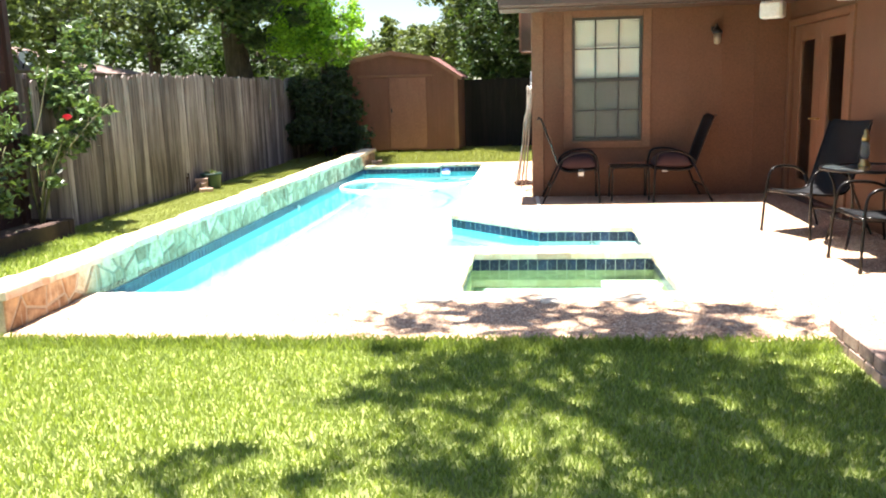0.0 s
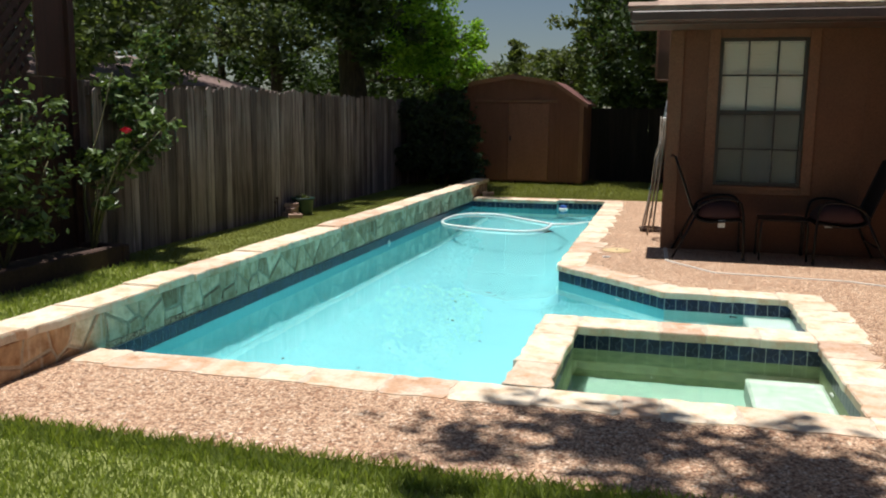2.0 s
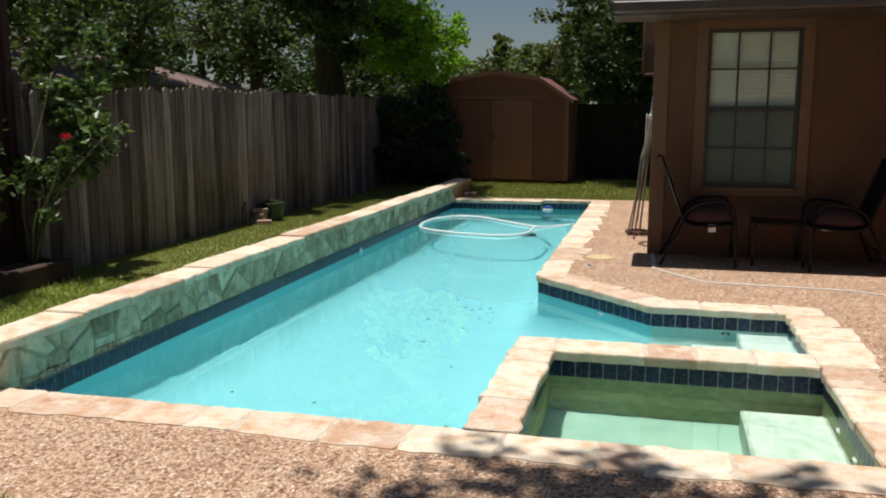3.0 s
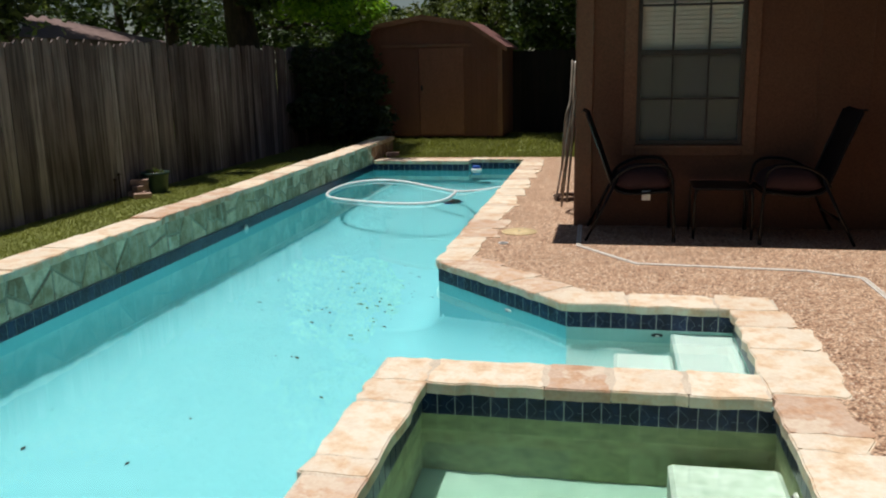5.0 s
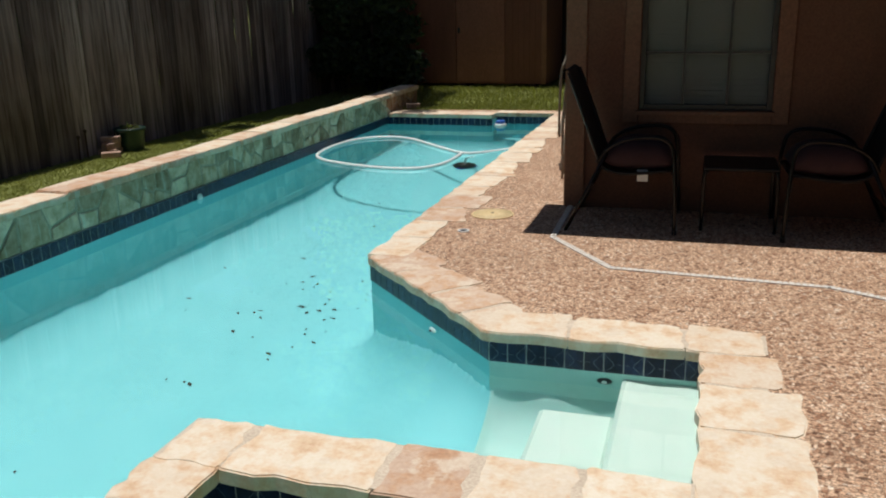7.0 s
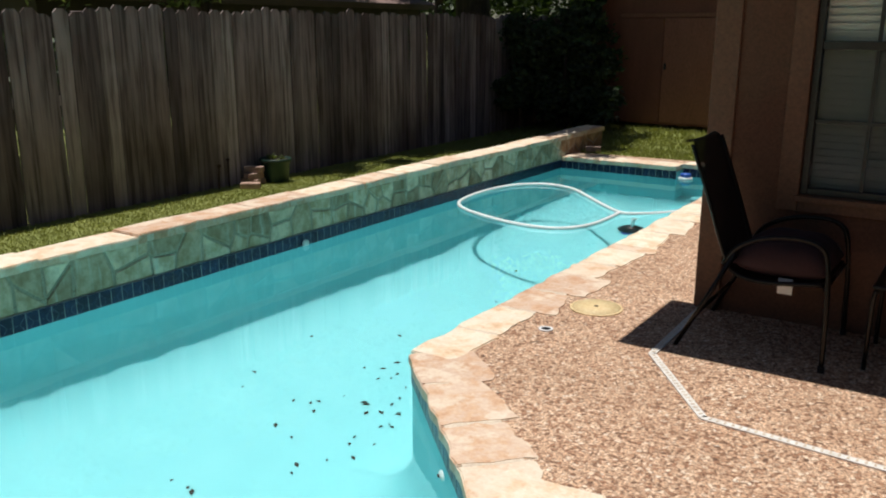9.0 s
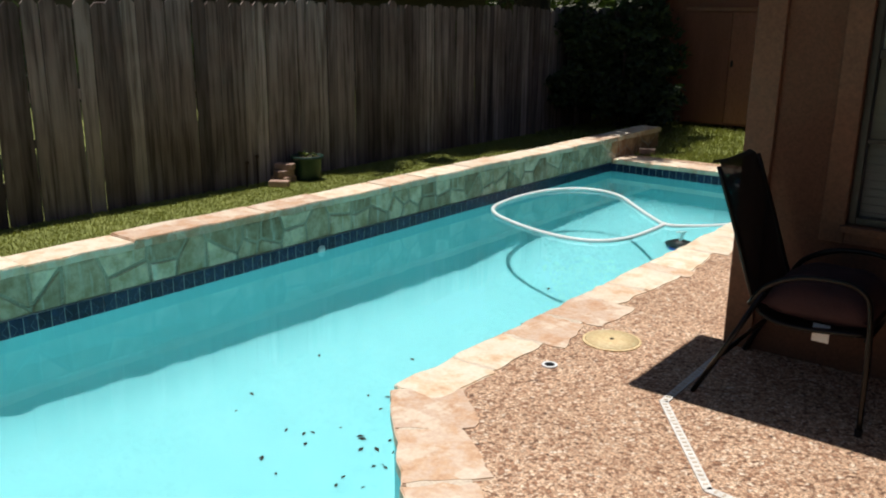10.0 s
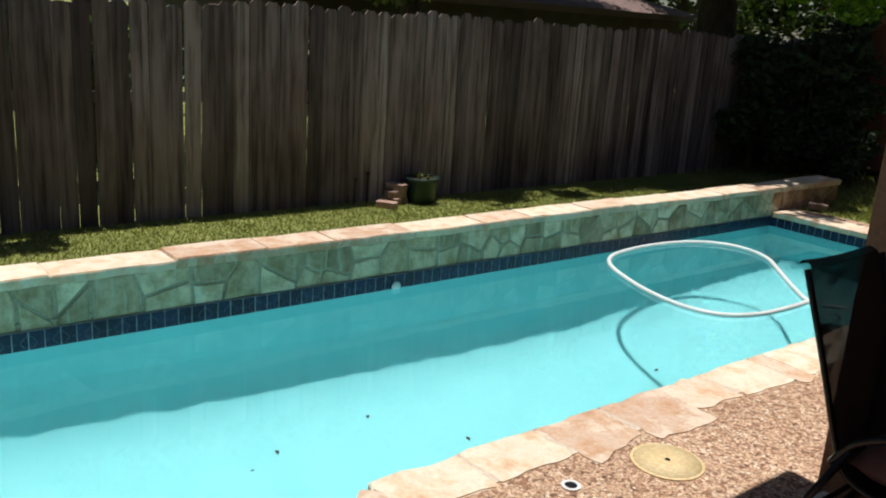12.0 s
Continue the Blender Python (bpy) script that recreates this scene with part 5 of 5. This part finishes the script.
     [((-2.9, 6.0, 8.2), 0.7), ((-2.4, 5.6, 8.1), 0.7), ((-3.5, 4.9, 8.1), 0.7), ((-1.6, 4.0, 8.4), 1.0), ((-3.7, 5.9, 8.1), 0.6), ((-2.1, 6.0, 8.1), 0.7), ((-2.4, 4.7, 8.3), 0.9), ((-4.2, 3.5, 8.1), 0.7), ((-3.3, 3.2, 8.2), 0.8), ((-3.4, 6.5, 7.9), 0.6), ((-1.9, 2.2, 8.5), 1.3), ((-0.5, 4.8, 8.3), 0.9), ((-2.0, 4.2, 8.6), 0.9), ((-3.3, 4.4, 8.5), 0.8), ((-0.8, 3.4, 8.3), 0.9), ((-2.6, 3.6, 8.2), 0.9), ((-1.2, 4.9, 8.2), 0.8), ((-2.7, 5.3, 8.3), 0.8)], M_LEAF_OAK, 9000, 0.14, 71, 20, 4)


def shrub(label, foot, blobs, mat, leaves, size, seed):
    t = thing("shrub", label, "shrub", foot)
    for k in range(5):
        a = k * 1.3
        part("stem", tube([(0.05 * math.cos(a), 0.05 * math.sin(a), 0), (0.3 * math.cos(a), 0.3 * math.sin(a), 0.6), (0.4 * math.cos(a), 0.4 * math.sin(a), 1.2)], 0.018, 6), M_BARK, t)
    part("foliage", leaf_cloud(blobs, leaves, size, seed, 30), mat, t)


# The corner's shade is partly painted into these leaves.
shrub("dense green shrub in the fence corner, leaves darkened for shade", (-3.95, 18.85, LAWN), [((0, 0, 0.7), 0.62), ((0.0, 0.15, 1.4), 0.55), ((-0.3, -0.4, 1.2), 0.6), ((0.5, 0.1, 0.4), 0.45), ((-0.3, 0.4, 0.7), 0.5), ((-0.25, -0.8, 0.7), 0.55), ((-0.3, -0.7, 1.5), 0.5), ((0.1, 0.2, 1.75), 0.42), ((0.4, 0.35, 1.15), 0.38), ((0.15, 0.5, 0.9), 0.4), ((0.3, 0.5, 1.6), 0.38), ((0.55, 0.5, 1.0), 0.32), ((0.25, 0.5, 2.0), 0.32), ((0.7, -0.3, 0.42), 0.4), ((0.55, -0.1, 0.95), 0.38)], M_LEAF_SHADED, 14000, 0.12, 81)
# Added out of view, only so that its crown darkens the neighbour's roof.
tree("unseen broad tree added to shade the neighbouring roof", (-16.5, 19.5, LAWN), [(0, 0, 0), (0, 0.1, 2.4), (0.4, 0, 5.0)], 0.25,
     [((2.2, 0, 6.2), 2.2), ((3.0, -2.6, 5.8), 1.9), ((2.8, 2.4, 5.9), 1.9), ((0, 0, 6.6), 2.0), ((4.4, 0.4, 5.6), 1.5), ((3.4, 3.8, 5.8), 1.5), ((3.6, -4.2, 5.8), 1.6), ((4.6, -2.4, 5.5), 1.5), ((4.4, 2.6, 5.5), 1.4), ((4.4, -4.8, 5.4), 1.3)], M_LEAF_OAK, 20000, 0.22, 48, 18)
for k, y in enumerate((10.2, 13.1, 16.4)):
    shrub("dark shrub growing behind the board fence", (-5.75, y, LAWN), [((0, 0, 1.1), 0.5), ((0.1, 0.5, 1.4), 0.45), ((-0.2, -0.5, 1.35), 0.45)], M_LEAF_OAK, 1300, 0.13, 84 + k)
tree("low olive tree far beyond the shed", (-4.6, 30.5, LAWN), [(0, 0, 0), (0.1, 0, 1.2), (0, 0, 2.6)], 0.14,
     [((0, 0, 2.6), 1.4), ((1.5, 0.2, 2.4), 1.3), ((-1.5, 0.1, 2.6), 1.3), ((3.0, 0.3, 2.9), 1.3), ((0.6, 0, 3.5), 0.9)], M_LEAF_OLIVE, 5000, 0.2, 50, 16)


# ---- neighbouring house ----
def neighbour():
    t = thing("neighbour_house", "neighbouring house with shade-darkened walls and a pinkish shingle roof", "house", (-12.6, 15.2, LAWN))
    # Wall shade is in the material's colour.
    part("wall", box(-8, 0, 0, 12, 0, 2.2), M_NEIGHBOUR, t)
    part("roof", quad_plate([(0.55, -0.5, 2.24), (0.55, 12.6, 2.24), (-4.0, 8.05, 3.6), (-4.0, -0.5, 3.6)], 0.06), M_SHINGLE_DARK, t)
    part("roof", quad_plate([(0.55, 12.6, 2.236), (-8.5, 12.6, 2.236), (-4.0, 8.05, 3.596)], 0.06), M_SHINGLE_DARK, t)
    part("roof", quad_plate([(-8.5, -0.5, 2.24), (-4.0, -0.5, 3.6), (-4.0, 8.05, 3.6), (-8.5, 12.6, 2.24)], 0.06), M_SHINGLE_DARK, t)
    part("fascia", box(0.55, 0.58, -0.5, 12.6, 2.11, 2.25), M_FASCIA, t)
    dish = part("satellite_dish", lathe([(0.0, 0.0), (0.12, 0.012), (0.23, 0.05), (0.235, 0.055)], 20), M_WHITE, t, "white satellite dish")
    dish.matrix_basis = pose(0.45, 5.4, 2.54, 60, 0, 60)
    part("dish_arm", tube([(0.3, 5.4, 2.30), (0.40, 5.38, 2.52)], 0.02, 6), M_METAL, t)


neighbour()


# ---- brick edging of the patio ----
edging = thing("brick_edging", "dark red brick edging along the raised patio", "edging", kind="structure")
brick_me = None
for i in range(15):
    y = 4.10 - i * 0.215
    if brick_me is None:
        ob = part("brick", box(-0.055, 0.055, -0.1, 0.1, 0, 0.075, 0.006), M_BRICK, edging)
        brick_me = ob.data
    else:
        ob = new("brick", brick_me)
        ob.parent = edging
    ob.matrix_basis = pose(2.47 + rng.uniform(-0.004, 0.004), y, LAWN - 0.02, 0, 0, rng.uniform(-1.5, 1.5))
    ob = new("brick", brick_me)
    ob.parent = edging
    ob.matrix_basis = pose(2.475 + rng.uniform(-0.004, 0.004), y + 0.1, LAWN + 0.058, 0, 0, rng.uniform(-1.5, 1.5))


# ---- pool hose and cleaner ----
def floating_hose():
    t = thing("cleaner_hose", "white vacuum hose floating in a loop on the pool", "hose")
    z = WATER + 0.012
    loop = [(-0.85, 13.70), (-0.84, 13.44), (-0.86, 13.07), (-0.98, 12.79), (-1.22, 12.68), (-1.57, 12.72), (-1.95, 12.86), (-2.24, 13.03), (-2.42, 13.27), (-2.50, 13.67), (-2.49, 14.1), (-2.40, 14.42), (-2.22, 14.62), (-1.98, 14.66), (-1.72, 14.54), (-1.43, 14.25), (-1.11, 13.92), (-0.83, 13.68), (-0.66, 13.80), (-0.48, 14.05), (-0.28, 14.45)]
    part("hose_run", tube(smooth_line([(x, y, z - 0.03 * (max(0, i - 17) / 3)) for i, (x, y) in enumerate(loop)], 6), 0.0195, 8), M_WHITE, t, smooth=True)
    c = thing("pool_cleaner", "dark robotic pool cleaner resting in the water", "pool cleaner", (-1.12, 14.75, floor_height(-1.12, 14.75) + 0.02))
    part("body", lathe([(0.0, 0.0), (0.13, 0.02), (0.15, 0.07), (0.10, 0.14), (0.04, 0.17), (0.0, 0.17)], 20), M_BLACK, c, smooth=True)
    part("neck", tube(smooth_line([(0, 0, 0.15), (0.05, -0.05, 0.5), (0.25, -0.5, 1.0), (0.36, -0.95, 1.40)], 5), 0.018, 8), M_WHITE, c, smooth=True)
    for k in range(3):
        a = k * 2.1 + 0.4
        part("wheel", lathe([(0.05, -0.015), (0.055, 0.0), (0.05, 0.015)], 14, (0.12 * math.cos(a), 0.12 * math.sin(a))), M_BLUE, c)


floating_hose()


def floater(at):
    t = thing("chlorine_floater", "blue and white chlorine floater in the pool corner", "floater", at)
    part("ring", lathe([(0.03, 0.0), (0.082, 0.008), (0.086, 0.03), (0.05, 0.042), (0.0, 0.042)], 20), M_WHITE, t, smooth=True)
    part("cap", lathe([(0.062, 0.042), (0.064, 0.075), (0.05, 0.082), (0.0, 0.084)], 18), M_BLUE, t, "blue cap", smooth=True)
    part("basket", lathe([(0.042, -0.08), (0.045, 0.0)], 14), M_WHITE, t)


floater((-0.94, 15.96, WATER - 0.01))


def wall_inlet(at):
    t = thing("return_inlet", "white plastic return fitting on the waterline", "inlet", at, 90)
    part("flange", lathe([(0.035, -0.01), (0.038, 0.0), (0.02, 0.012), (0.0, 0.012)], 16), M_WHITE, t).matrix_basis = pose(0, 0, 0, 90, 0, 0)


wall_inlet((POOL_L + 0.03, 11.08, WATER + 0.01))


def fitting(name, label, at, turn, mat):
    """A round water fitting on an underwater wall; it faces along its own -y."""
    t = thing(name, label, "inlet", at, turn, "pool fittings")
    f = part("flange", lathe([(0.034, -0.006), (0.036, 0.0), (0.018, 0.010), (0.0, 0.010)], 16), mat, t)
    f.matrix_basis = pose(0, 0, 0, 90, 0, 0)
    e = part("eyeball", lathe([(0.014, 0.008), (0.012, 0.018), (0.0, 0.019)], 12), M_BLACK if mat is M_WHITE else M_WHITE, t)
    e.matrix_basis = pose(0, 0, 0, 90, 0, 0)


fitting("spa_jet", "white spa jet on the plastered wall", (SPA_R - 0.012, 6.38, -0.30), -90, M_WHITE)
fitting("spa_jet", "white spa jet on the plastered wall", (SPA_R - 0.012, 5.98, -0.30), -90, M_WHITE)
fitting("wall_return", "white return fitting in the slanted pool wall", (0.40, 8.665, -0.26), -45, M_WHITE)
fitting("wall_return", "dark return fitting beside the underwater steps", (1.36, STEP_FAR - 0.012, -0.27), 0, M_BLACK)


def litter():
    """Sunken leaves on the pool floor."""
    r = random.Random(8)
    spots = [(-0.92 + r.gauss(0, 0.24), 9.75 + r.gauss(0, 0.5)) for _ in range(40)] + [(r.uniform(-2.2, -0.4), r.uniform(6.2, 14.5)) for _ in range(22)]
    bm = bmesh.new()
    for x, y in spots:
        if x > -0.3:
            continue
        z = floor_height(x, y) + 0.006
        a, s = r.uniform(0, 6.3), r.uniform(0.010, 0.032)
        c, d = math.cos(a) * s, math.sin(a) * s
        ps = [(x - c, y - d, z), (x + d * 0.5, y - c * 0.5, z + 0.006), (x + c, y + d, z), (x - d * 0.5, y + c * 0.5, z + 0.004)]
        bm.faces.new([bm.verts.new(p) for p in ps])
    tagged(mesh_object("leaf_litter", bm, M_DEBRIS), "dark sunken leaves scattered on the pool floor", "leaves", kind="stuff")


litter()


# ---- grass ----
def grass(name, label, areas, seed, mat):
    r = np.random.RandomState(seed)
    vs, fs = [], []
    base = 0
    for x0, x1, y0, y1, n, h, w in areas:
        x, y = r.uniform(x0, x1, n), r.uniform(y0, y1, n)
        a, lean = r.uniform(0, 2 * np.pi, n), r.uniform(0.1, 0.75, n)
        hh = h * r.uniform(0.5, 1.25, n)
        la = r.uniform(0, 2 * np.pi, n)
        dx, dy = np.cos(a) * w, np.sin(a) * w
        lx, ly = np.cos(la) * hh * lean, np.sin(la) * hh * lean
        z = np.full(n, LAWN - 0.004)
        p0 = np.stack([x - dx, y - dy, z], 1)
        p1 = np.stack([x + dx, y + dy, z], 1)
        p2 = np.stack([x + dx * 0.7 + lx * 0.4, y + dy * 0.7 + ly * 0.4, z + hh * 0.6], 1)
        p3 = np.stack([x + lx, y + ly, z + hh], 1)
        vs.append(np.stack([p0, p1, p2, p3], 1).reshape(-1, 3))
        fs.append(np.arange(n * 4).reshape(-1, 4) + base)
        base += n * 4
    me = bpy.data.meshes.new(name)
    me.from_pydata(np.concatenate(vs).tolist(), [], np.concatenate(fs).tolist())
    me.materials.append(mat)
    return tagged(new(name, me), label, "grass", kind="stuff")


grass("lawn_grass", "sunlit mown lawn grass before the pool deck", [(-4.2, 2.40, 1.0, 4.25, 170000, 0.036, 0.0042), (-4.25, -2.85, 4.2, 8.2, 16000, 0.05, 0.004), (-2.56, 2.42, 4.06, 4.235, 9000, 0.062, 0.0042)], 91, M_GRASS)
grass("strip_grass", "short lawn strip between stone wall and fence", [(-4.60, -2.84, 8.2, 17.3, 90000, 0.024, 0.004), (-4.6, 1.2, 17.3, 21.2, 22000, 0.06, 0.008), (-2.6, 0.8, 16.55, 17.3, 6000, 0.05, 0.007)], 92, M_GRASS_DRY)


# ---- coping stones ----
def coping_stone(name_parent, corners, z0, z1, seed):
    r = random.Random(seed)
    pts = [Vector(c) for c in corners]
    loop = []
    n = len(pts)
    for i in range(n):
        a, b = pts[i], pts[(i + 1) % n]
        loop.append(a[:])
        if (b - a).length > 0.2:
            d = (b - a)
            nn = Vector((d.y, -d.x)).normalized()
            for k in (0.2, 0.4, 0.6, 0.8):
                loop.append((a + d * (k + r.uniform(-0.06, 0.06)) + nn * r.uniform(-0.016, 0.014))[:])
    return part("coping_stone", slab(loop, z0, z1, 0.006), M_COPING, name_parent)


def coping_run(parent, a, b, inner, outer, seed, rough=0.04, z0=-0.045, z1=0.003):
    """Flat stones from a to b; the water lies on the left of the way."""
    r = random.Random(seed)
    a, b = Vector(a), Vector(b)
    d = (b - a).normalized()
    right = Vector((d.y, -d.x))
    total = (b - a).length
    n = max(1, round(total / 0.40))
    cuts = [0.0] + sorted((k + r.uniform(-0.36, 0.36)) * total / n for k in range(1, n)) + [total]
    o = outer + r.uniform(-rough, rough)
    bed = slab([(a - right * (inner - 0.02))[:], (a + right * (outer - rough))[:], (b + right * (outer - rough))[:], (b - right * (inner - 0.02))[:]], z0 + 0.004, z1 + 0.0015)
    part("mortar_bed", bed, M_MORTAR, parent)
    for i, (s, e) in enumerate(zip(cuts, cuts[1:])):
        g = 0.003
        sk = r.uniform(-0.05, 0.05)
        o2 = outer + r.uniform(-rough, rough * 1.6)
        c1, c2 = r.uniform(0.008, 0.035), r.uniform(0.008, 0.035)
        p = [a + d * (s + g) - right * inner, a + d * (s + g + sk * 0.5) + right * (o - c1), a + d * (s + g + c1 * 0.8) + right * o, a + d * (e - g - c2 * 0.8) + right * o2, a + d * (e - g) + right * (o2 - c2), a + d * (e - g) - right * (inner + r.uniform(-0.006, 0.006))]
        coping_stone(parent, [q[:] for q in p], z0, z1 + r.uniform(0.002, 0.004), seed * 100 + i)
        o = outer + r.uniform(-rough, rough * 1.6)


coping = thing("pool_coping", "irregular tan limestone coping round pool and spa", "coping", kind="structure")
IN = 0.03
coping_run(coping, (POOL_L, POOL_NEAR), (SPA_R + 0.26, POOL_NEAR), IN, 0.27, 1, 0.02)
coping_run(coping, (SPA_R, POOL_NEAR + 0.035), (SPA_R, STEP_FAR - 0.035), IN, 0.28, 2, 0.05)
coping_run(coping, (SPA_R + 0.25, STEP_FAR), (0.775, STEP_FAR), IN, 0.26, 3, 0.045)
coping_run(coping, (0.835, STEP_FAR - 0.013), (POOL_R + 0.01, 9.30), IN, 0.28, 4, 0.045)
coping_run(coping, (POOL_R, 9.33), (POOL_R, 16.17), IN, 0.28, 5, 0.05)
coping_run(coping, (POOL_R + 0.25, 16.2), (-1.05, 16.2), IN, 0.20, 6, 0.02)
coping_run(coping, (-1.05, POOL_FAR), (POOL_L + 0.03, POOL_FAR), IN, 0.32, 7, 0.02)
coping_run(coping, (SPA_L, SPA_OUT_FAR - 0.25), (SPA_L, POOL_NEAR + 0.035), IN, 0.235, 8, 0.012, -0.045, 0.007)
coping_run(coping, (SPA_R - 0.034, SPA_FAR), (SPA_OUT_L - 0.03, SPA_FAR), IN, 0.29, 9, 0.012, -0.045, 0.010)

# cap stones of the raised wall
part("cap_bed", box(POOL_L - 0.262, POOL_L + 0.004, WALL_Y0 + 0.01, WALL_Y1 - 0.01, CAP_Z - 0.053, CAP_Z - 0.010), M_MORTAR, pool_wall)
r = random.Random(3)
y = WALL_Y0
while y < WALL_Y1 - 0.05:
    e = min(WALL_Y1, y + r.uniform(0.42, 0.72))
    if WALL_Y1 - e < 0.25:
        e = WALL_Y1
    cut = [k / 6 for k in range(7)]
    front = [(POOL_L + 0.012 + r.uniform(-0.014, 0.014), y + 0.001 + (e - y - 0.002) * k) for k in cut]
    rear = [(POOL_L - 0.272 + r.uniform(-0.014, 0.012), y + 0.001 + (e - y - 0.002) * k) for k in cut[::-2]]
    stone = slab(front + rear, CAP_Z - 0.055, CAP_Z + r.uniform(-0.007, 0.007), 0.007)
    part("cap_stone", stone, M_COPING, pool_wall)
    y = e


# ---- veneer stones of the raised wall ----
def clip(poly, p, n):
    out = []
    for i, a in enumerate(poly):
        b = poly[(i + 1) % len(poly)]
        da, db = (a - p).dot(n), (b - p).dot(n)
        if da <= 0:
            out.append(a)
        if da * db < 0:
            out.append(a + (b - a) * (da / (da - db)))
    return out


def rubble(length, z0, z1, spacing, seed):
    """Irregular stone outlines that fill a strip."""
    r = random.Random(seed)
    seeds = []
    n = int(length / spacing)
    for i in range(n):
        s = (i + r.uniform(0.15, 0.85)) * spacing
        seeds.append(Vector((s, z0 + (z1 - z0) * r.uniform(0.1, 0.42))))
        if r.random() < 0.85:
            seeds.append(Vector((s + r.uniform(-0.1, 0.1), z0 + (z1 - z0) * r.uniform(0.55, 0.95))))
    out = []
    for a in seeds:
        poly = [Vector((0, z0)), Vector((length, z0)), Vector((length, z1)), Vector((0, z1))]
        for b in seeds:
            if b is not a and abs(b.x - a.x) < 1.2:
                d = (b - a).normalized()
                poly = clip(poly, (a + b) / 2 - d * 0.010, d)
                if len(poly) < 3:
                    break
        if len(poly) >= 3:
            out.append(poly)
    return out


def veneer(outlines, place, seed):
    r = random.Random(seed)
    for poly in outlines:
        c = sum(poly, Vector((0, 0))) / len(poly)
        bm = bmesh.new()
        out = 0.006 + r.uniform(0, 0.007)
        base = [bm.verts.new(place(p.x, p.y, 0.0)) for p in poly]
        rim = [bm.verts.new(place(*(c + (p - c) * 0.95), out * 0.7)) for p in poly]
        top = [bm.verts.new(place(*(c + (p - c) * 0.84), out)) for p in poly]
        n = len(poly)
        for u, v in ((base, rim), (rim, top)):
            for i in range(n):
                bm.faces.new((u[i], u[(i + 1) % n], v[(i + 1) % n], v[i]))
        bm.faces.new(top)
        bmesh.ops.recalc_face_normals(bm, faces=bm.faces)
        yy = place(c.x, c.y, 0)[1]
        part("stone", bm, M_VENEER if 5.3 < yy < 16.0 else M_VENEER_TAN, pool_wall)


veneer(rubble(WALL_Y1 - WALL_Y0 - 0.02, -0.044, CAP_Z - 0.06, 0.235, 12), lambda s, z, o: (POOL_L - 0.016 + o, WALL_Y0 + 0.01 + s, z), 13)
veneer(rubble(0.25, -0.08, CAP_Z - 0.06, 0.12, 16), lambda s, z, o: (POOL_L - 0.26 + s, WALL_Y1 - 0.016 + o, z), 17)


# ---- waterline tiles ----
TILE_W, TILE_Z0, TILE_Z1 = 0.0835, -0.175, -0.047


def tile_mesh(name, flip):
    h, w, g = TILE_Z1 - TILE_Z0, TILE_W, 0.0022
    bm = bmesh.new()
    add_box(bm, g, w - g, 0, 0.006, 0, h, 0.0015)
    arc = [(0.97, 0.86), (0.74, 0.72), (0.50, 0.54), (0.50, 0.46), (0.74, 0.28), (0.97, 0.14)]
    lines = list(zip(arc, arc[1:])) + [((0.93, 0.03), (0.93, 0.30)), ((0.93, 0.70), (0.93, 0.97)), ((0.03, 0.5), (0.30, 0.5))]
    for (ua, va), (ub, vb) in lines:
        if flip:
            ua, ub = 1 - ua, 1 - ub
        a, b = Vector((ua * w, va * h)), Vector((ub * w, vb * h))
        n = Vector((a.y - b.y, b.x - a.x)).normalized() * 0.0011
        f = bm.faces.new([bm.verts.new((p.x, 0.0068, p.y)) for p in (a - n, b - n, b + n, a + n)])
        f.normal_update()
        if f.normal.y < 0:
            f.normal_flip()
        f.material_index = 1
    me = bpy.data.meshes.new(name)
    bm.to_mesh(me)
    bm.free()
    me.materials.append(M_TILE)
    me.materials.append(M_TILE_LINE)
    return me


TILES = (tile_mesh("tile", False), tile_mesh("tile", True))
tile_band = thing("waterline_tile", "band of navy patterned tiles at the waterline", "tile band", kind="structure")


def tile_run(a, b, seen=True):
    """Tiles from a to b; the water lies on the left of the way."""
    a, b = Vector(a), Vector(b)
    d = (b - a).normalized()
    left = Vector((-d.y, d.x))
    turn = math.degrees(math.atan2(d.y, d.x))
    back = bmesh.new()
    add_box(back, 0.0, (b - a).length, -0.012, 0.0035, TILE_Z0 - 0.003, TILE_Z1 + 0.003, 0, pose(a.x, a.y, 0, 0, 0, turn))
    part("grout_bed", back, M_GROUT, tile_band)
    if not seen:
        return
    n = int((b - a).length / TILE_W)
    step = (b - a).length / n
    for i in range(n):
        p = a + d * step * i
        ob = new("tile", TILES[i % 2])
        ob.parent = tile_band
        ob.matrix_basis = pose(p.x, p.y, TILE_Z0, 0, 0, turn) @ Matrix.Diagonal((step / TILE_W, 1, 1, 1))


tile_run((POOL_L, POOL_FAR), (POOL_L, POOL_NEAR))
tile_run((-1.05, POOL_FAR), (POOL_L, POOL_FAR))
tile_run((POOL_R, 16.2), (-1.05, 16.2))
tile_run((SPA_R, SPA_OUT_FAR), (SPA_R, STEP_FAR))
tile_run((SPA_R, STEP_FAR), (0.81, STEP_FAR))
tile_run((0.81, STEP_FAR), (POOL_R, 9.30))
tile_run((POOL_R, 9.30), (POOL_R, 16.2), False)
tile_run((POOL_L, POOL_NEAR), (SPA_OUT_L, POOL_NEAR), False)
tile_run((SPA_L + 0.004, SPA_FAR), (SPA_L + 0.004, POOL_NEAR))
tile_run((SPA_R - 0.004, SPA_FAR - 0.004), (SPA_L, SPA_FAR - 0.004))
tile_run((SPA_R - 0.004, POOL_NEAR), (SPA_R - 0.004, SPA_FAR))
